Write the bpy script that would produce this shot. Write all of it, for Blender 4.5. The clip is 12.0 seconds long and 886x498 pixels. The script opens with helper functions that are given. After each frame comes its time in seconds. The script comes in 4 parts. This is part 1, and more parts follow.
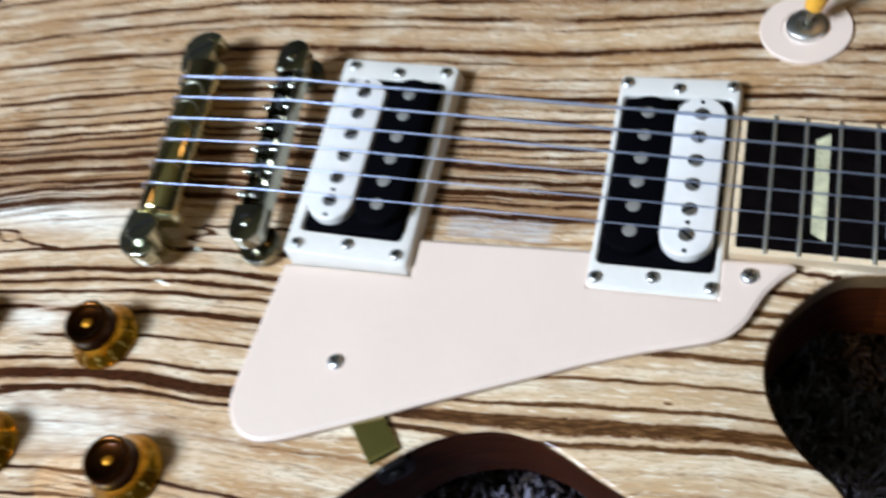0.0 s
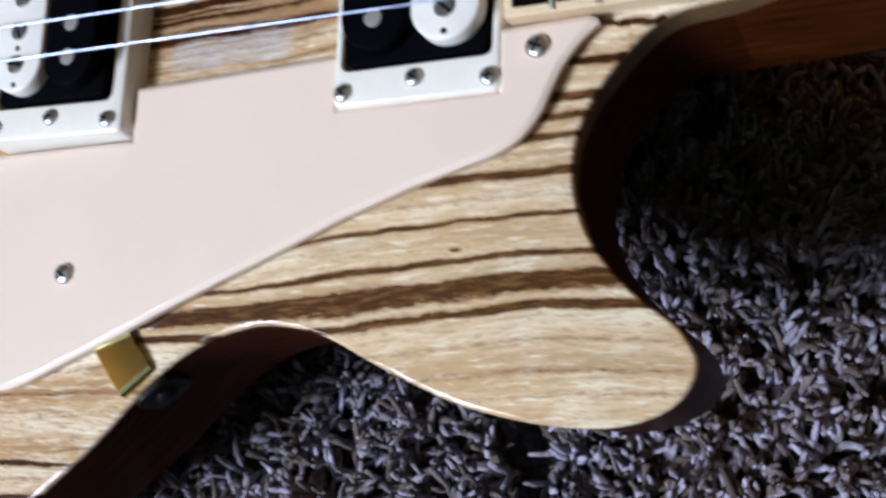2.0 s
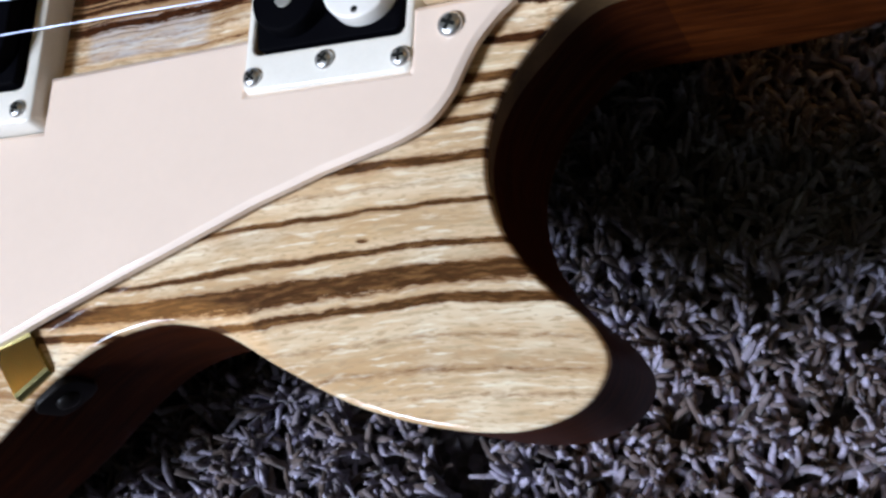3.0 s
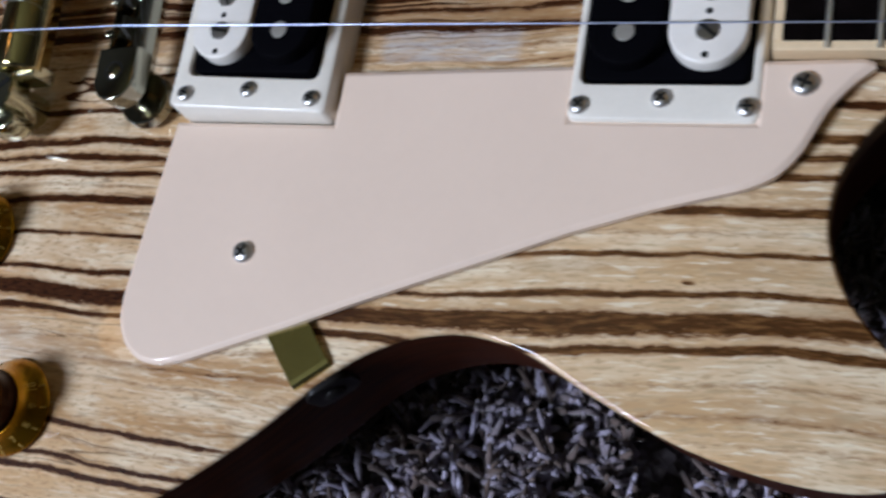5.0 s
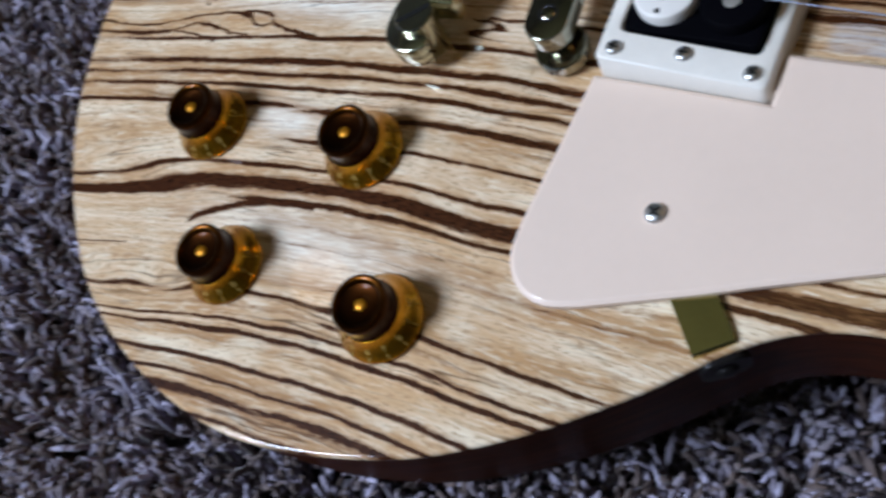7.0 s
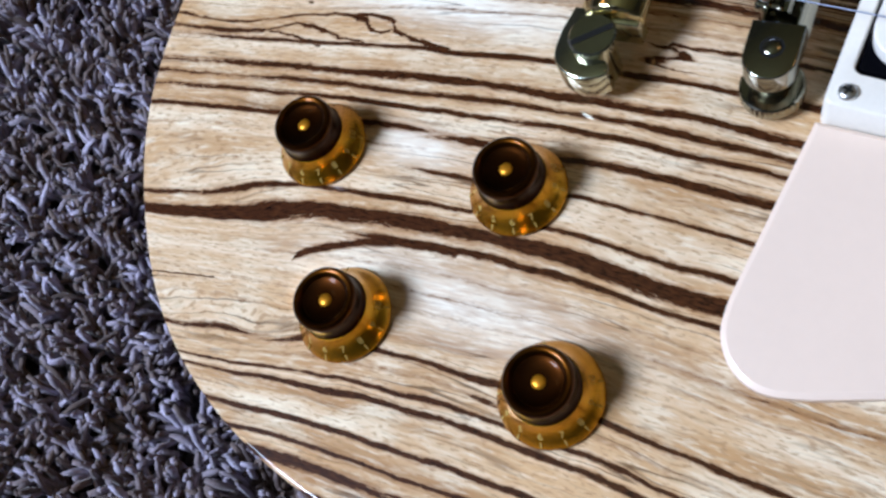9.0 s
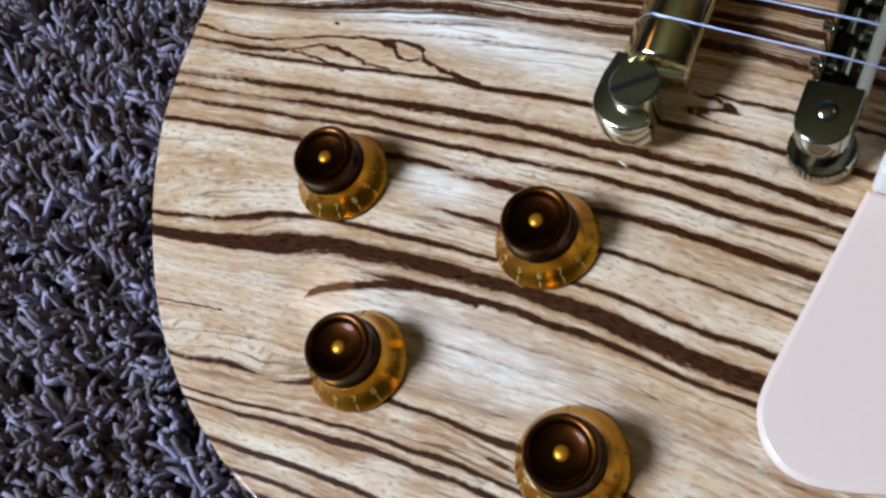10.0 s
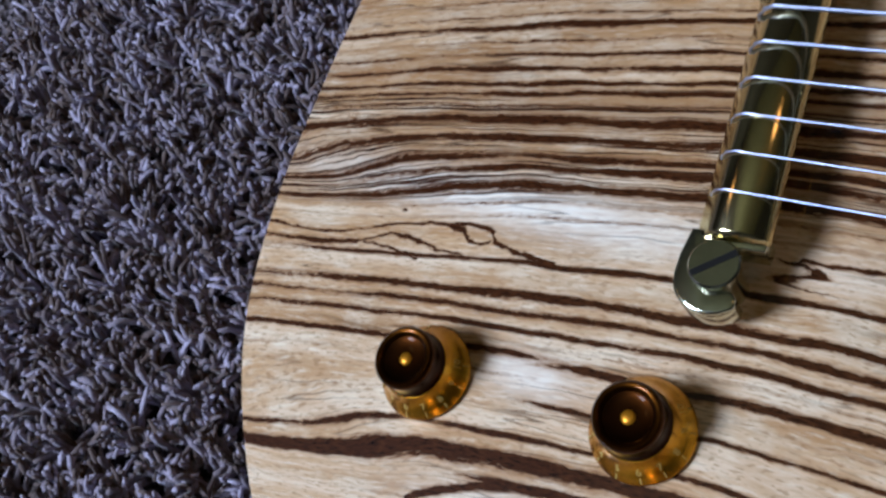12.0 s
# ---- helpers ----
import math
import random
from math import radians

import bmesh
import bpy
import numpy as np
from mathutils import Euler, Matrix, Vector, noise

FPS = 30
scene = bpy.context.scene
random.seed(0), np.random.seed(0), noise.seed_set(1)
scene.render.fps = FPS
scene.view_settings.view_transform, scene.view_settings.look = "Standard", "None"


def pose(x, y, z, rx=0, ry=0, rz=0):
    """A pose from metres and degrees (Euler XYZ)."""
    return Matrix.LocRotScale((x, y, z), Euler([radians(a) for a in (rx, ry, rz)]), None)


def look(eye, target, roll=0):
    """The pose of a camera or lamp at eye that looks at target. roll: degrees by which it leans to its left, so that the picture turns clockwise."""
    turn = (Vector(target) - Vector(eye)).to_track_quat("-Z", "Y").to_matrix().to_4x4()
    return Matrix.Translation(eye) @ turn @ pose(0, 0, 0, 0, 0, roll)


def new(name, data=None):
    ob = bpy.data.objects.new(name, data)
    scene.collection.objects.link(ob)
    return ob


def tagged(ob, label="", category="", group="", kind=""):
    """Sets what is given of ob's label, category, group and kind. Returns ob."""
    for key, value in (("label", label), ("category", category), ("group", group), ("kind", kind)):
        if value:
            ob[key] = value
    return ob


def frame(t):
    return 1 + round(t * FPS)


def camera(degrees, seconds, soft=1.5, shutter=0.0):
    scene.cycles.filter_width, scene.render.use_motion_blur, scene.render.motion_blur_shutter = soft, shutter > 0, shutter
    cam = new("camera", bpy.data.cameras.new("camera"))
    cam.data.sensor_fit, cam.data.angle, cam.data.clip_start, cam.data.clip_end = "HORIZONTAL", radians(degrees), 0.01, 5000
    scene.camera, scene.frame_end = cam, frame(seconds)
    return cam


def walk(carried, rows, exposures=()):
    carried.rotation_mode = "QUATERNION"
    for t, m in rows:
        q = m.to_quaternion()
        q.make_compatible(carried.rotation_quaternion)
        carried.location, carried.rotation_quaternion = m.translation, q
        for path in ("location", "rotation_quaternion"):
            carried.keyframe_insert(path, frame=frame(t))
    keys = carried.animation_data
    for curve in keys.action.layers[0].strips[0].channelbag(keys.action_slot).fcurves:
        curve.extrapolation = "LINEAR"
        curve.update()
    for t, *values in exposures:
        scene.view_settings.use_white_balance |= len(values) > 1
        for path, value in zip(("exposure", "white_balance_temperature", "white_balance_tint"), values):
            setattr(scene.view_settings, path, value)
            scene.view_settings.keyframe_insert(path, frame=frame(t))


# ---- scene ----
# The guitar is modelled in its own frame: x along the strings towards the neck, y towards the bass side,
# z = 0 on the flat zebrawood top. REST lays it on the carpet, the tail's treble edge down, neck and bass side raised.
REST = pose(0, 0, 0.0953, 10.1, -9.34, 0)

# ---- camera: seconds, eye in metres and turn in degrees, in the guitar's frame ----
cam = camera(48.5, 12.0, soft=2.6, shutter=0.5)
PATH = [
    (0, 0.1429, -0.1915, 0.3009, 30.14, 13.29, 13.12),
    (0.5, 0.1492, -0.1643, 0.2606, 26.86, 11.49, 10.18),
    (1, 0.1599, -0.1592, 0.2541, 22.93, 11.22, 7.62),
    (1.5, 0.1785, -0.1450, 0.2369, 17.26, 16.08, 4.90),
    (2, 0.2045, -0.1242, 0.2064, 11.79, 22.89, 1.87),
    (2.5, 0.2235, -0.1331, 0.1751, 15.08, 23.98, 2.45),
    (4.3, 0.1893, -0.1268, 0.2064, 15.48, 23.40, 7.05),
    (4.5, 0.1814, -0.1266, 0.2090, 16.03, 23.02, 8.20),
    (5, 0.1527, -0.1325, 0.2136, 17.30, 20.88, 10.26),
    (5.5, 0.1360, -0.1396, 0.2150, 19.48, 20.94, 14.10),
    (6, 0.1068, -0.1597, 0.2237, 22.10, 18.23, 16.76),
    (6.5, 0.0885, -0.1757, 0.2322, 24.56, 18.07, 20.61),
    (7, 0.0894, -0.1624, 0.2374, 22.81, 23.68, 24.52),
    (7.2, 0.0952, -0.1560, 0.2366, 22.17, 26.46, 25.30),
    (8.8, 0.0170, -0.1630, 0.2312, 22.45, 19.48, 24.70),
    (9, 0.0118, -0.1627, 0.2286, 22.82, 19.09, 25.63),
    (9.5, 0.0005, -0.1559, 0.2226, 22.76, 17.86, 28.06),
    (10, -0.0030, -0.1496, 0.2245, 23.23, 17.96, 28.56),
    (10.5, 0.0037, -0.1408, 0.2323, 21.01, 21.82, 25.00),
    (11, -0.0002, -0.1340, 0.2306, 21.55, 24.34, 24.24),
    (11.5, -0.0111, -0.1232, 0.2298, 24.49, 25.62, 25.31),
    (12, -0.0120, -0.1177, 0.2324, 25.78, 25.39, 24.89),
]
# seconds, stops, kelvin, tint: exposure drops on the bright guard, white balance cools towards the end
EXPOSURES = [
    (0.0, -0.09, 6090, 6), (0.5, -0.43, 5980, 5), (1.0, -0.36, 6290, 9), (1.5, -0.31, 6290, 10), (2.0, -0.21, 6290, 10), (2.5, -0.10, 6290, 10),
    (4.5, -0.33, 6350, 12), (5.0, -0.69, 6350, 12), (5.5, -1.05, 6330, 12), (6.0, -1.05, 6280, 12), (6.5, -1.21, 6190, 12), (7.0, -0.52, 5990, 10),
    (9.0, -0.20, 5940, 11), (9.5, -0.31, 5940, 11), (10.5, -0.53, 5940, 11), (11.0, -0.43, 5860, 12), (11.5, -0.54, 5860, 12), (12.0, -0.58, 5860, 13),
]
walk(cam, [(t, REST @ pose(x, y, z, rx, ry, rz)) for t, x, y, z, rx, ry, rz in PATH], EXPOSURES)

# ---- light: a daylight window, and a warm lamp farther off ----
ROOM = pose(0, 0, 0, 0, 0, -46)
world = bpy.data.worlds.new("sky")
scene.world = world
world.use_nodes = True
sky = world.node_tree.nodes.new("ShaderNodeTexSky")
sky.sky_type, sky.sun_disc = "NISHITA", False
sky.sun_elevation, sky.sun_rotation = radians(40), radians(60)
world.node_tree.nodes["Background"].inputs[1].default_value = 0.1
world.node_tree.links.new(sky.outputs[0], world.node_tree.nodes["Background"].inputs[0])

lamp_data = bpy.data.lights.new("window_daylight", "AREA")
lamp_data.shape, lamp_data.size, lamp_data.size_y = "RECTANGLE", 0.86, 0.74
lamp_data.energy, lamp_data.color = 168.0, (0.75, 0.84, 1.0)
window_light = new("window_daylight", lamp_data)
window_light.matrix_world = ROOM @ look((0, -2.45, 1.74), (0, 0, 0.10))

bulb_data = bpy.data.lights.new("warm_bulb", "POINT")
bulb_data.energy, bulb_data.color, bulb_data.shadow_soft_size = 0.6, (1.0, 0.55, 0.2), 0.09
LAMP_AT = (-1.53, -0.35, 1.50)
new("warm_bulb", bulb_data).location = LAMP_AT
lantern_data = bpy.data.lights.new("lantern_bulb", "POINT")
lantern_data.energy, lantern_data.color, lantern_data.shadow_soft_size = 0.25, (1.0, 0.55, 0.2), 0.18
LANTERN_AT = (0.62, 0.52, 2.09)
new("lantern_bulb", lantern_data).location = LANTERN_AT


# ---- materials ----
class Nodes:
    """A small hand for node trees: n(kind, inputs, **settings) makes a node and fills its inputs."""

    def __init__(self, name):
        self.mat = bpy.data.materials.new(name)
        self.mat.use_nodes = True
        self.tree = self.mat.node_tree
        self.bsdf = self.tree.nodes["Principled BSDF"]

    def node(self, kind, inputs=(), operation=None, use_clamp=False, data_type=None, blend_type=None, interpolation_type=None):
        n = self.tree.nodes.new("ShaderNode" + kind)
        if operation:
            n.operation = operation
        if use_clamp:
            n.use_clamp = True
        if data_type:
            n.data_type = data_type
        if blend_type:
            n.blend_type = blend_type
        if interpolation_type:
            n.interpolation_type = interpolation_type
        for k, v in dict(inputs).items():
            self.put(n.inputs[k], v)
        return n

    def put(self, socket, v):
        if isinstance(v, bpy.types.NodeSocket):
            self.tree.links.new(v, socket)
        else:
            socket.default_value = v

    def math(self, op, a, b=0.0, c=0.0, clamp=False):
        return self.node("Math", {0: a, 1: b, 2: c}, operation=op, use_clamp=clamp).outputs[0]

    def noise(self, vector, scale, detail=3.0, rough=0.5):
        return self.node("TexNoise", {"Vector": vector, "Scale": scale, "Detail": detail, "Roughness": rough}).outputs[0]

    def xyz(self, x, y, z=0.0):
        return self.node("CombineXYZ", {0: x, 1: y, 2: z}).outputs[0]

    def mix(self, fac, a, b, blend="MIX"):
        n = self.node("Mix", data_type="RGBA", blend_type=blend)
        for k, v in ((0, fac), (6, a), (7, b)):
            self.put(n.inputs[k], v)
        return n.outputs[2]

    def ramp(self, fac, stops, interpolation="LINEAR"):
        n = self.node("ValToRGB", {0: fac})
        n.color_ramp.interpolation = interpolation
        e = n.color_ramp.elements
        while len(e) < len(stops):
            e.new(0.5)
        for i, (p, c) in enumerate(stops):
            e[i].position = p
            e[i].color = (*c, 1) if len(c) == 3 else c
        return n.outputs[0]

    def set(self, **inputs):
        for k, v in inputs.items():
            self.put(self.bsdf.inputs[k.replace("_", " ")], v)
        return self.mat

    def bump(self, height, strength, distance=0.001):
        self.put(self.bsdf.inputs["Normal"], self.node("Bump", {"Height": height, "Strength": strength, "Distance": distance}).outputs[0])


def rgb(r, g, b):
    return (r, g, b, 1.0)


def plain(name, color, rough=0.4, metal=0.0, coat=0.0, mottle=0.06, scale=40.0, bump=0.0, spec=0.5):
    """A plain finish with slight mottling, and fine relief."""
    n = Nodes(name)
    at = n.node("TexCoord").outputs["Object"]
    big = n.noise(at, scale, 4.0, 0.6)
    fine = n.noise(at, scale * 14, 3.0, 0.6)
    both = n.math("ADD", n.math("MULTIPLY", big, 0.7), n.math("MULTIPLY", fine, 0.3))
    lo, hi = [tuple(max(0.0, c * (1 + k * mottle * 2.5)) for c in color) for k in (-1, 1)]
    col = n.ramp(both, [(0.3, lo), (0.7, hi)])
    n.set(Base_Color=col, Metallic=metal, Coat_Weight=coat, Coat_Roughness=0.06, Specular_IOR_Level=spec)
    n.set(Roughness=n.math("MULTIPLY_ADD", fine, 0.25 * rough, rough * 0.875))
    if bump:
        n.bump(fine, bump, 0.0004)
    return n.mat


# Zebrawood: a grain coordinate g (millimetres across the grain), bent down towards the tail, with dark stripes at these places:
# (place, half-width, strength), in four bands across the body.
STRIPES_BASS = [(112, 2.0, 0.6), (101, 2.6, 0.65), (93, 1.0, 0.5), (86, 2.2, 0.6), (76, 2.2, 0.72), (71, 0.8, 0.5), (59, 2.4, 0.8), (53, 0.7, 0.55), (46, 0.6, 0.5)]
STRIPES_MID = [(40.5, 0.5, 0.55), (36.6, 1.3, 0.95), (31, 0.5, 0.6), (26, 0.7, 0.75), (21, 1.0, 0.9), (16.0, 0.8, 0.95), (12.6, 0.7, 0.9), (8.6, 0.5, 0.6), (3.3, 1.6, 1.0)]
STRIPES_LOW = [(-2.6, 1.1, 0.95), (-8.6, 1.5, 1.0), (-12.2, 0.8, 0.9), (-17.6, 1.9, 1.0), (-22.5, 0.5, 0.4), (-27, 0.5, 0.4), (-41.8, 0.75, 1.0), (-51.6, 1.2, 1.0)]
STRIPES_CENTRE = [(-56.5, 1.0, 0.85), (-61.6, 0.7, 1.0), (-65.5, 0.3, 0.3), (-90.2, 0.5, 0.95), (-96, 2.6, 1.35), (-109, 0.3, 0.3)]
STRIPES_TREBLE = [(-120, 0.3, 0.3), (-141.8, 0.4, 0.9), (-145.6, 0.6, 1.0), (-156.2, 0.55, 1.0), (-162, 0.35, 0.9), (-167.2, 1.9, 0.95), (-174, 0.6, 0.8)]
# Stripes that run over only one half of the body: towards the tail, and towards the neck.
STRIPES_TAIL = [(-68.5, 0.7, 1.0), (-74, 0.3, 0.4), (-83, 0.3, 0.3), (-126, 0.3, 0.3), (-131.5, 0.5, 0.95), (-151, 0.4, 0.4)]
STRIPES_NECK = [(-69.8, 1.0, 1.0), (-75, 0.4, 0.3), (-80.5, 0.4, 0.9), (-101.8, 0.7, 1.0), (-115, 0.35, 0.4), (-133, 0.55, 0.9), (-137, 0.4, 0.4)]

# Single figures in the grain: millimetres along and across, half the line's width, and whether it runs across the grain.
FIGURES = [
    ([(-233, -56.5), (-211, -55.4), (-196, -52), (-181, -46.6), (-165, -43.6), (-153, -42), (-149, -45.6), (-139, -47.5), (-129, -48)], 0.55, False),
    ([(-165, -43.6), (-159, -45.2), (-155, -47.3), (-150, -45.8)], 0.5, False),
    ([(-230, -60.7), (-209, -58.8), (-194, -55.5)], 1.0, False),
    ([(-194, -55.5), (-187, -52.3), (-181, -50.4), (-170, -51.5), (-157, -52.1)], 0.55, False),
    ([(-192, -55.1), (-181, -55.3), (-171, -56)], 0.5, False),
    ([(-145, -120.5), (-141, -117.5), (-134, -113.8), (-123, -109.2), (-111, -106.4), (-99, -105.2)], 1.15, False),
    ([(-192, -140.5), (-180, -137.5), (-167, -134.6)], 0.22, False),
    ([(-70, -32.4), (-67, -33.4), (-62, -35), (-69, -36.6), (-70, -38), (-59, -39.4)], 2.4, True),
    ([(-68, -32.1), (-49, -31.1), (-22, -30.4)], 0.55, False),
    ([(151, -28.5), (156, -29.6), (161, -30.4), (170, -30.4)], 0.8, False),
]


def zebrawood():
    n = Nodes("zebrawood")
    at = n.node("TexCoord").outputs["Object"]
    sep = n.node("SeparateXYZ", {0: at})
    x = n.math("MULTIPLY", sep.outputs[0], 1000.0)
    y = n.math("MULTIPLY", sep.outputs[1], 1000.0)
    # The grain sweeps down towards the tail and rises a little towards the horn.
    left = n.math("MAXIMUM", n.math("DIVIDE", n.math("SUBTRACT", -58.0, x), 180.0), 0.0)
    sweep = n.math("MULTIPLY", n.math("POWER", left, 1.45), 24.0)
    right = n.node("MapRange", {0: x, 1: 55.0, 2: 155.0, 3: 0.0, 4: -5.5}, interpolation_type="SMOOTHSTEP").outputs[0]
    g = n.math("ADD", n.math("ADD", y, sweep), right)
    # Broad local bends of the grain: (x, y, reach along, reach across, amount).
    for cx, cy, rx, ry, amount in ((-210, -118, 46, 16, 8.0), (-236, -38, 62, 13, 9.5), (-172, -151, 40, 9, 6.5), (100, -82, 95, 30, -3.0), (154, -38, 14, 6, 2.4), (-172, -114, 36, 10, 2.0), (-42, -98, 30, 8, 1.8), (-145, -143, 13, 5, 3.0)):
        dx = n.math("DIVIDE", n.math("ADD", x, -cx), rx)
        dy = n.math("DIVIDE", n.math("ADD", y, -cy), ry)
        far = n.math("ADD", n.math("MULTIPLY", dx, dx), n.math("MULTIPLY", dy, dy))
        g = n.math("ADD", g, n.math("MULTIPLY", n.math("EXPONENT", n.math("MULTIPLY", far, -1.0)), amount))
    # Wander of the grain at three scales, all drawn out along it.
    for sx, sy, detail, amount, off in ((0.012, 0.016, 1.0, 2.0, 3.1), (0.04, 0.06, 2.0, 3.0, 7.7), (0.09, 0.20, 2.0, 1.1, 1.3), (0.35, 0.5, 2.0, 0.3, 5.2)):
        v = n.xyz(n.math("MULTIPLY", x, sx), n.math("MULTIPLY", y, sy), off)
        g = n.math("ADD", g, n.math("MULTIPLY", n.math("SUBTRACT", n.noise(v, 1.0, detail), 0.5), amount))
    # Dark stripes.
    dark = 0.0
    to_neck = n.node("MapRange", {0: n.math("ADD", x, n.math("MULTIPLY", y, -0.3)), 1: -112.0, 2: -86.0, 3: 0.0, 4: 1.0}, interpolation_type="SMOOTHSTEP").outputs[0]
    to_tail = n.math("SUBTRACT", 1.0, to_neck)
    for band, share in ((STRIPES_BASS, 1.0), (STRIPES_MID, 1.0), (STRIPES_LOW, 1.0), (STRIPES_CENTRE, 1.0), (STRIPES_TREBLE, 1.0), (STRIPES_TAIL, to_tail), (STRIPES_NECK, to_neck)):
        hi, lo = band[0][0] + 4.0, band[-1][0] - 4.0
        u = n.node("MapRange", {0: g, 1: lo, 2: hi, 3: 0.0, 4: 1.0}).outputs[0]
        stops, order = [], list(reversed(band))
        for i, (place, half, strength) in enumerate(order):
            low = high = half * 1.3 + 0.75
            if i:
                low = min(low, (place - order[i - 1][0]) * 0.49)
            if i + 1 < len(order):
                high = min(high, (order[i + 1][0] - place) * 0.49)
            peak = strength
            for off, v in ((-low, 0.0), (0.0, peak), (high, 0.0)):
                stops.append(((place + off - lo) / (hi - lo), (v, v, v)))
        dark = n.math("MAXIMUM", dark, n.math("MULTIPLY", n.ramp(u, stops), share))
    # Single figures, as strokes over the grain: forking lines by the tail, a hooked stripe end, a zigzag knot by the bridge.
    jig = n.noise(n.xyz(n.math("MULTIPLY", x, 0.16), n.math("MULTIPLY", y, 0.25), 21.0), 1.0, 3.0, 0.6)
    jx, jy = n.math("MULTIPLY_ADD", jig, 5.0, n.math("ADD", x, -2.5)), n.math("MULTIPLY_ADD", jig, 3.0, n.math("ADD", y, -1.5))
    for points, half, across in FIGURES:
        pts = [(p[1], p[0]) if across else p for p in points]
        u0, u1, v0, v1 = pts[0][0], pts[-1][0], min(p[1] for p in pts) - 1.0, max(p[1] for p in pts) + 1.0
        u = n.math("MULTIPLY_ADD", jy if across else jx, 1.0 / (u1 - u0), -u0 / (u1 - u0))
        curve = n.node("FloatCurve", {"Value": u})
        dots = curve.mapping.curves[0].points
        while len(dots) < len(pts):
            dots.new(0.5, 0.5)
        for dot, (pu, pv) in zip(dots, pts):
            dot.location, dot.handle_type = ((pu - u0) / (u1 - u0), (pv - v0) / (v1 - v0)), "AUTO_CLAMPED"
        curve.mapping.update()
        dist = n.math("ABSOLUTE", n.math("SUBTRACT", n.math("MULTIPLY_ADD", curve.outputs[0], v1 - v0, v0), jx if across else jy))
        inside = n.math("LESS_THAN", n.math("ABSOLUTE", n.math("SUBTRACT", u, 0.5)), 0.5)
        dark = n.math("MAXIMUM", dark, n.math("MULTIPLY", n.math("MULTIPLY_ADD", dist, -0.5 / half, 1.0), inside))
    for cx, cy, rx, ry in ((-75.0, -138.6, 7.0, 1.0), (119.0, -80.6, 2.2, 0.8), (-182.5, -42.5, 1.6, 0.8)):
        dx = n.math("DIVIDE", n.math("ADD", x, -cx), rx)
        dy = n.math("DIVIDE", n.math("ADD", y, -cy), ry)
        spot = n.math("SUBTRACT", 1.0, n.math("ADD", n.math("MULTIPLY", dx, dx), n.math("MULTIPLY", dy, dy)))
        dark = n.math("MAXIMUM", dark, spot)
    # Stripes thin out and break up along their length; their edges feather.
    along = n.xyz(n.math("MULTIPLY", x, 0.028), n.math("MULTIPLY", g, 0.3), 4.0)
    broken = n.node("MapRange", {0: n.noise(along, 1.0, 3.0, 0.55), 1: 0.3, 2: 0.68, 3: 0.6, 4: 1.5}).outputs[0]
    feather = n.noise(n.xyz(n.math("MULTIPLY", x, 0.34), n.math("MULTIPLY", g, 1.5), 2.0), 1.0, 4.0, 0.66)
    taper = n.node("MapRange", {0: x, 1: -215.0, 2: -145.0, 3: 0.74, 4: 1.0}).outputs[0]
    dark = n.math("MULTIPLY", n.math("MULTIPLY", dark, broken), taper)
    rough_edge = n.math("ADD", dark, n.math("MULTIPLY", n.math("SUBTRACT", feather, 0.5), 1.05))
    halo = n.node("MapRange", {0: rough_edge, 1: 0.14, 2: 0.56, 3: 0.0, 4: 0.85}).outputs[0]
    dark = n.node("MapRange", {0: rough_edge, 1: 0.47, 2: 0.62, 3: 0.0, 4: 1.0}, interpolation_type="SMOOTHSTEP").outputs[0]
    # Hair lines that split off and join, in places.
    hair = n.noise(n.xyz(n.math("MULTIPLY", x, 0.012), n.math("MULTIPLY", g, 0.26), 12.0), 1.0, 1.0, 0.5)
    hair = n.node("MapRange", {0: n.math("ABSOLUTE", n.math("SUBTRACT", hair, 0.52)), 1: 0.004, 2: 0.018, 3: 0.7, 4: 0.0}).outputs[0]
    where = n.node("MapRange", {0: n.noise(n.xyz(n.math("MULTIPLY", x, 0.02), n.math("MULTIPLY", y, 0.03), 15.0), 1.0, 1.0), 1: 0.42, 2: 0.58, 3: 0.0, 4: 1.0}).outputs[0]
    plain_horn = n.node("MapRange", {0: x, 1: 10.0, 2: 60.0, 3: 1.0, 4: 0.0}).outputs[0]
    dark = n.math("MAXIMUM", dark, n.math("MULTIPLY", n.math("MULTIPLY", hair, where), plain_horn))
    # Many fine parallel lines between the strong stripes under the strings.
    cluster = n.math("MULTIPLY", n.node("MapRange", {0: g, 1: -23.0, 2: -19.0}).outputs[0], n.node("MapRange", {0: g, 1: 18.0, 2: 12.0}).outputs[0])
    fine = n.noise(n.xyz(n.math("MULTIPLY", x, 0.005), n.math("MULTIPLY", g, 0.55), 44.0), 1.0, 2.0, 0.5)
    fine = n.node("MapRange", {0: n.math("ABSOLUTE", n.math("SUBTRACT", fine, 0.5)), 1: 0.014, 2: 0.036, 3: 1.0, 4: 0.0}).outputs[0]
    dark = n.math("MAXIMUM", dark, n.math("MULTIPLY", fine, cluster))
    # Pale wood between: broad soft bands, silky patches, short pores.
    soft = n.noise(n.xyz(n.math("MULTIPLY", x, 0.007), n.math("MULTIPLY", g, 0.11), 9.0), 1.0, 4.0, 0.55)
    pale = n.ramp(soft, [(0.30, (0.35, 0.180, 0.075)), (0.42, (0.50, 0.305, 0.150)), (0.54, (0.63, 0.430, 0.248)), (0.70, (0.77, 0.605, 0.420))])
    silk = n.noise(n.xyz(n.math("MULTIPLY", x, 0.035), n.math("MULTIPLY", g, 0.10), 17.0), 1.0, 4.0, 0.6)
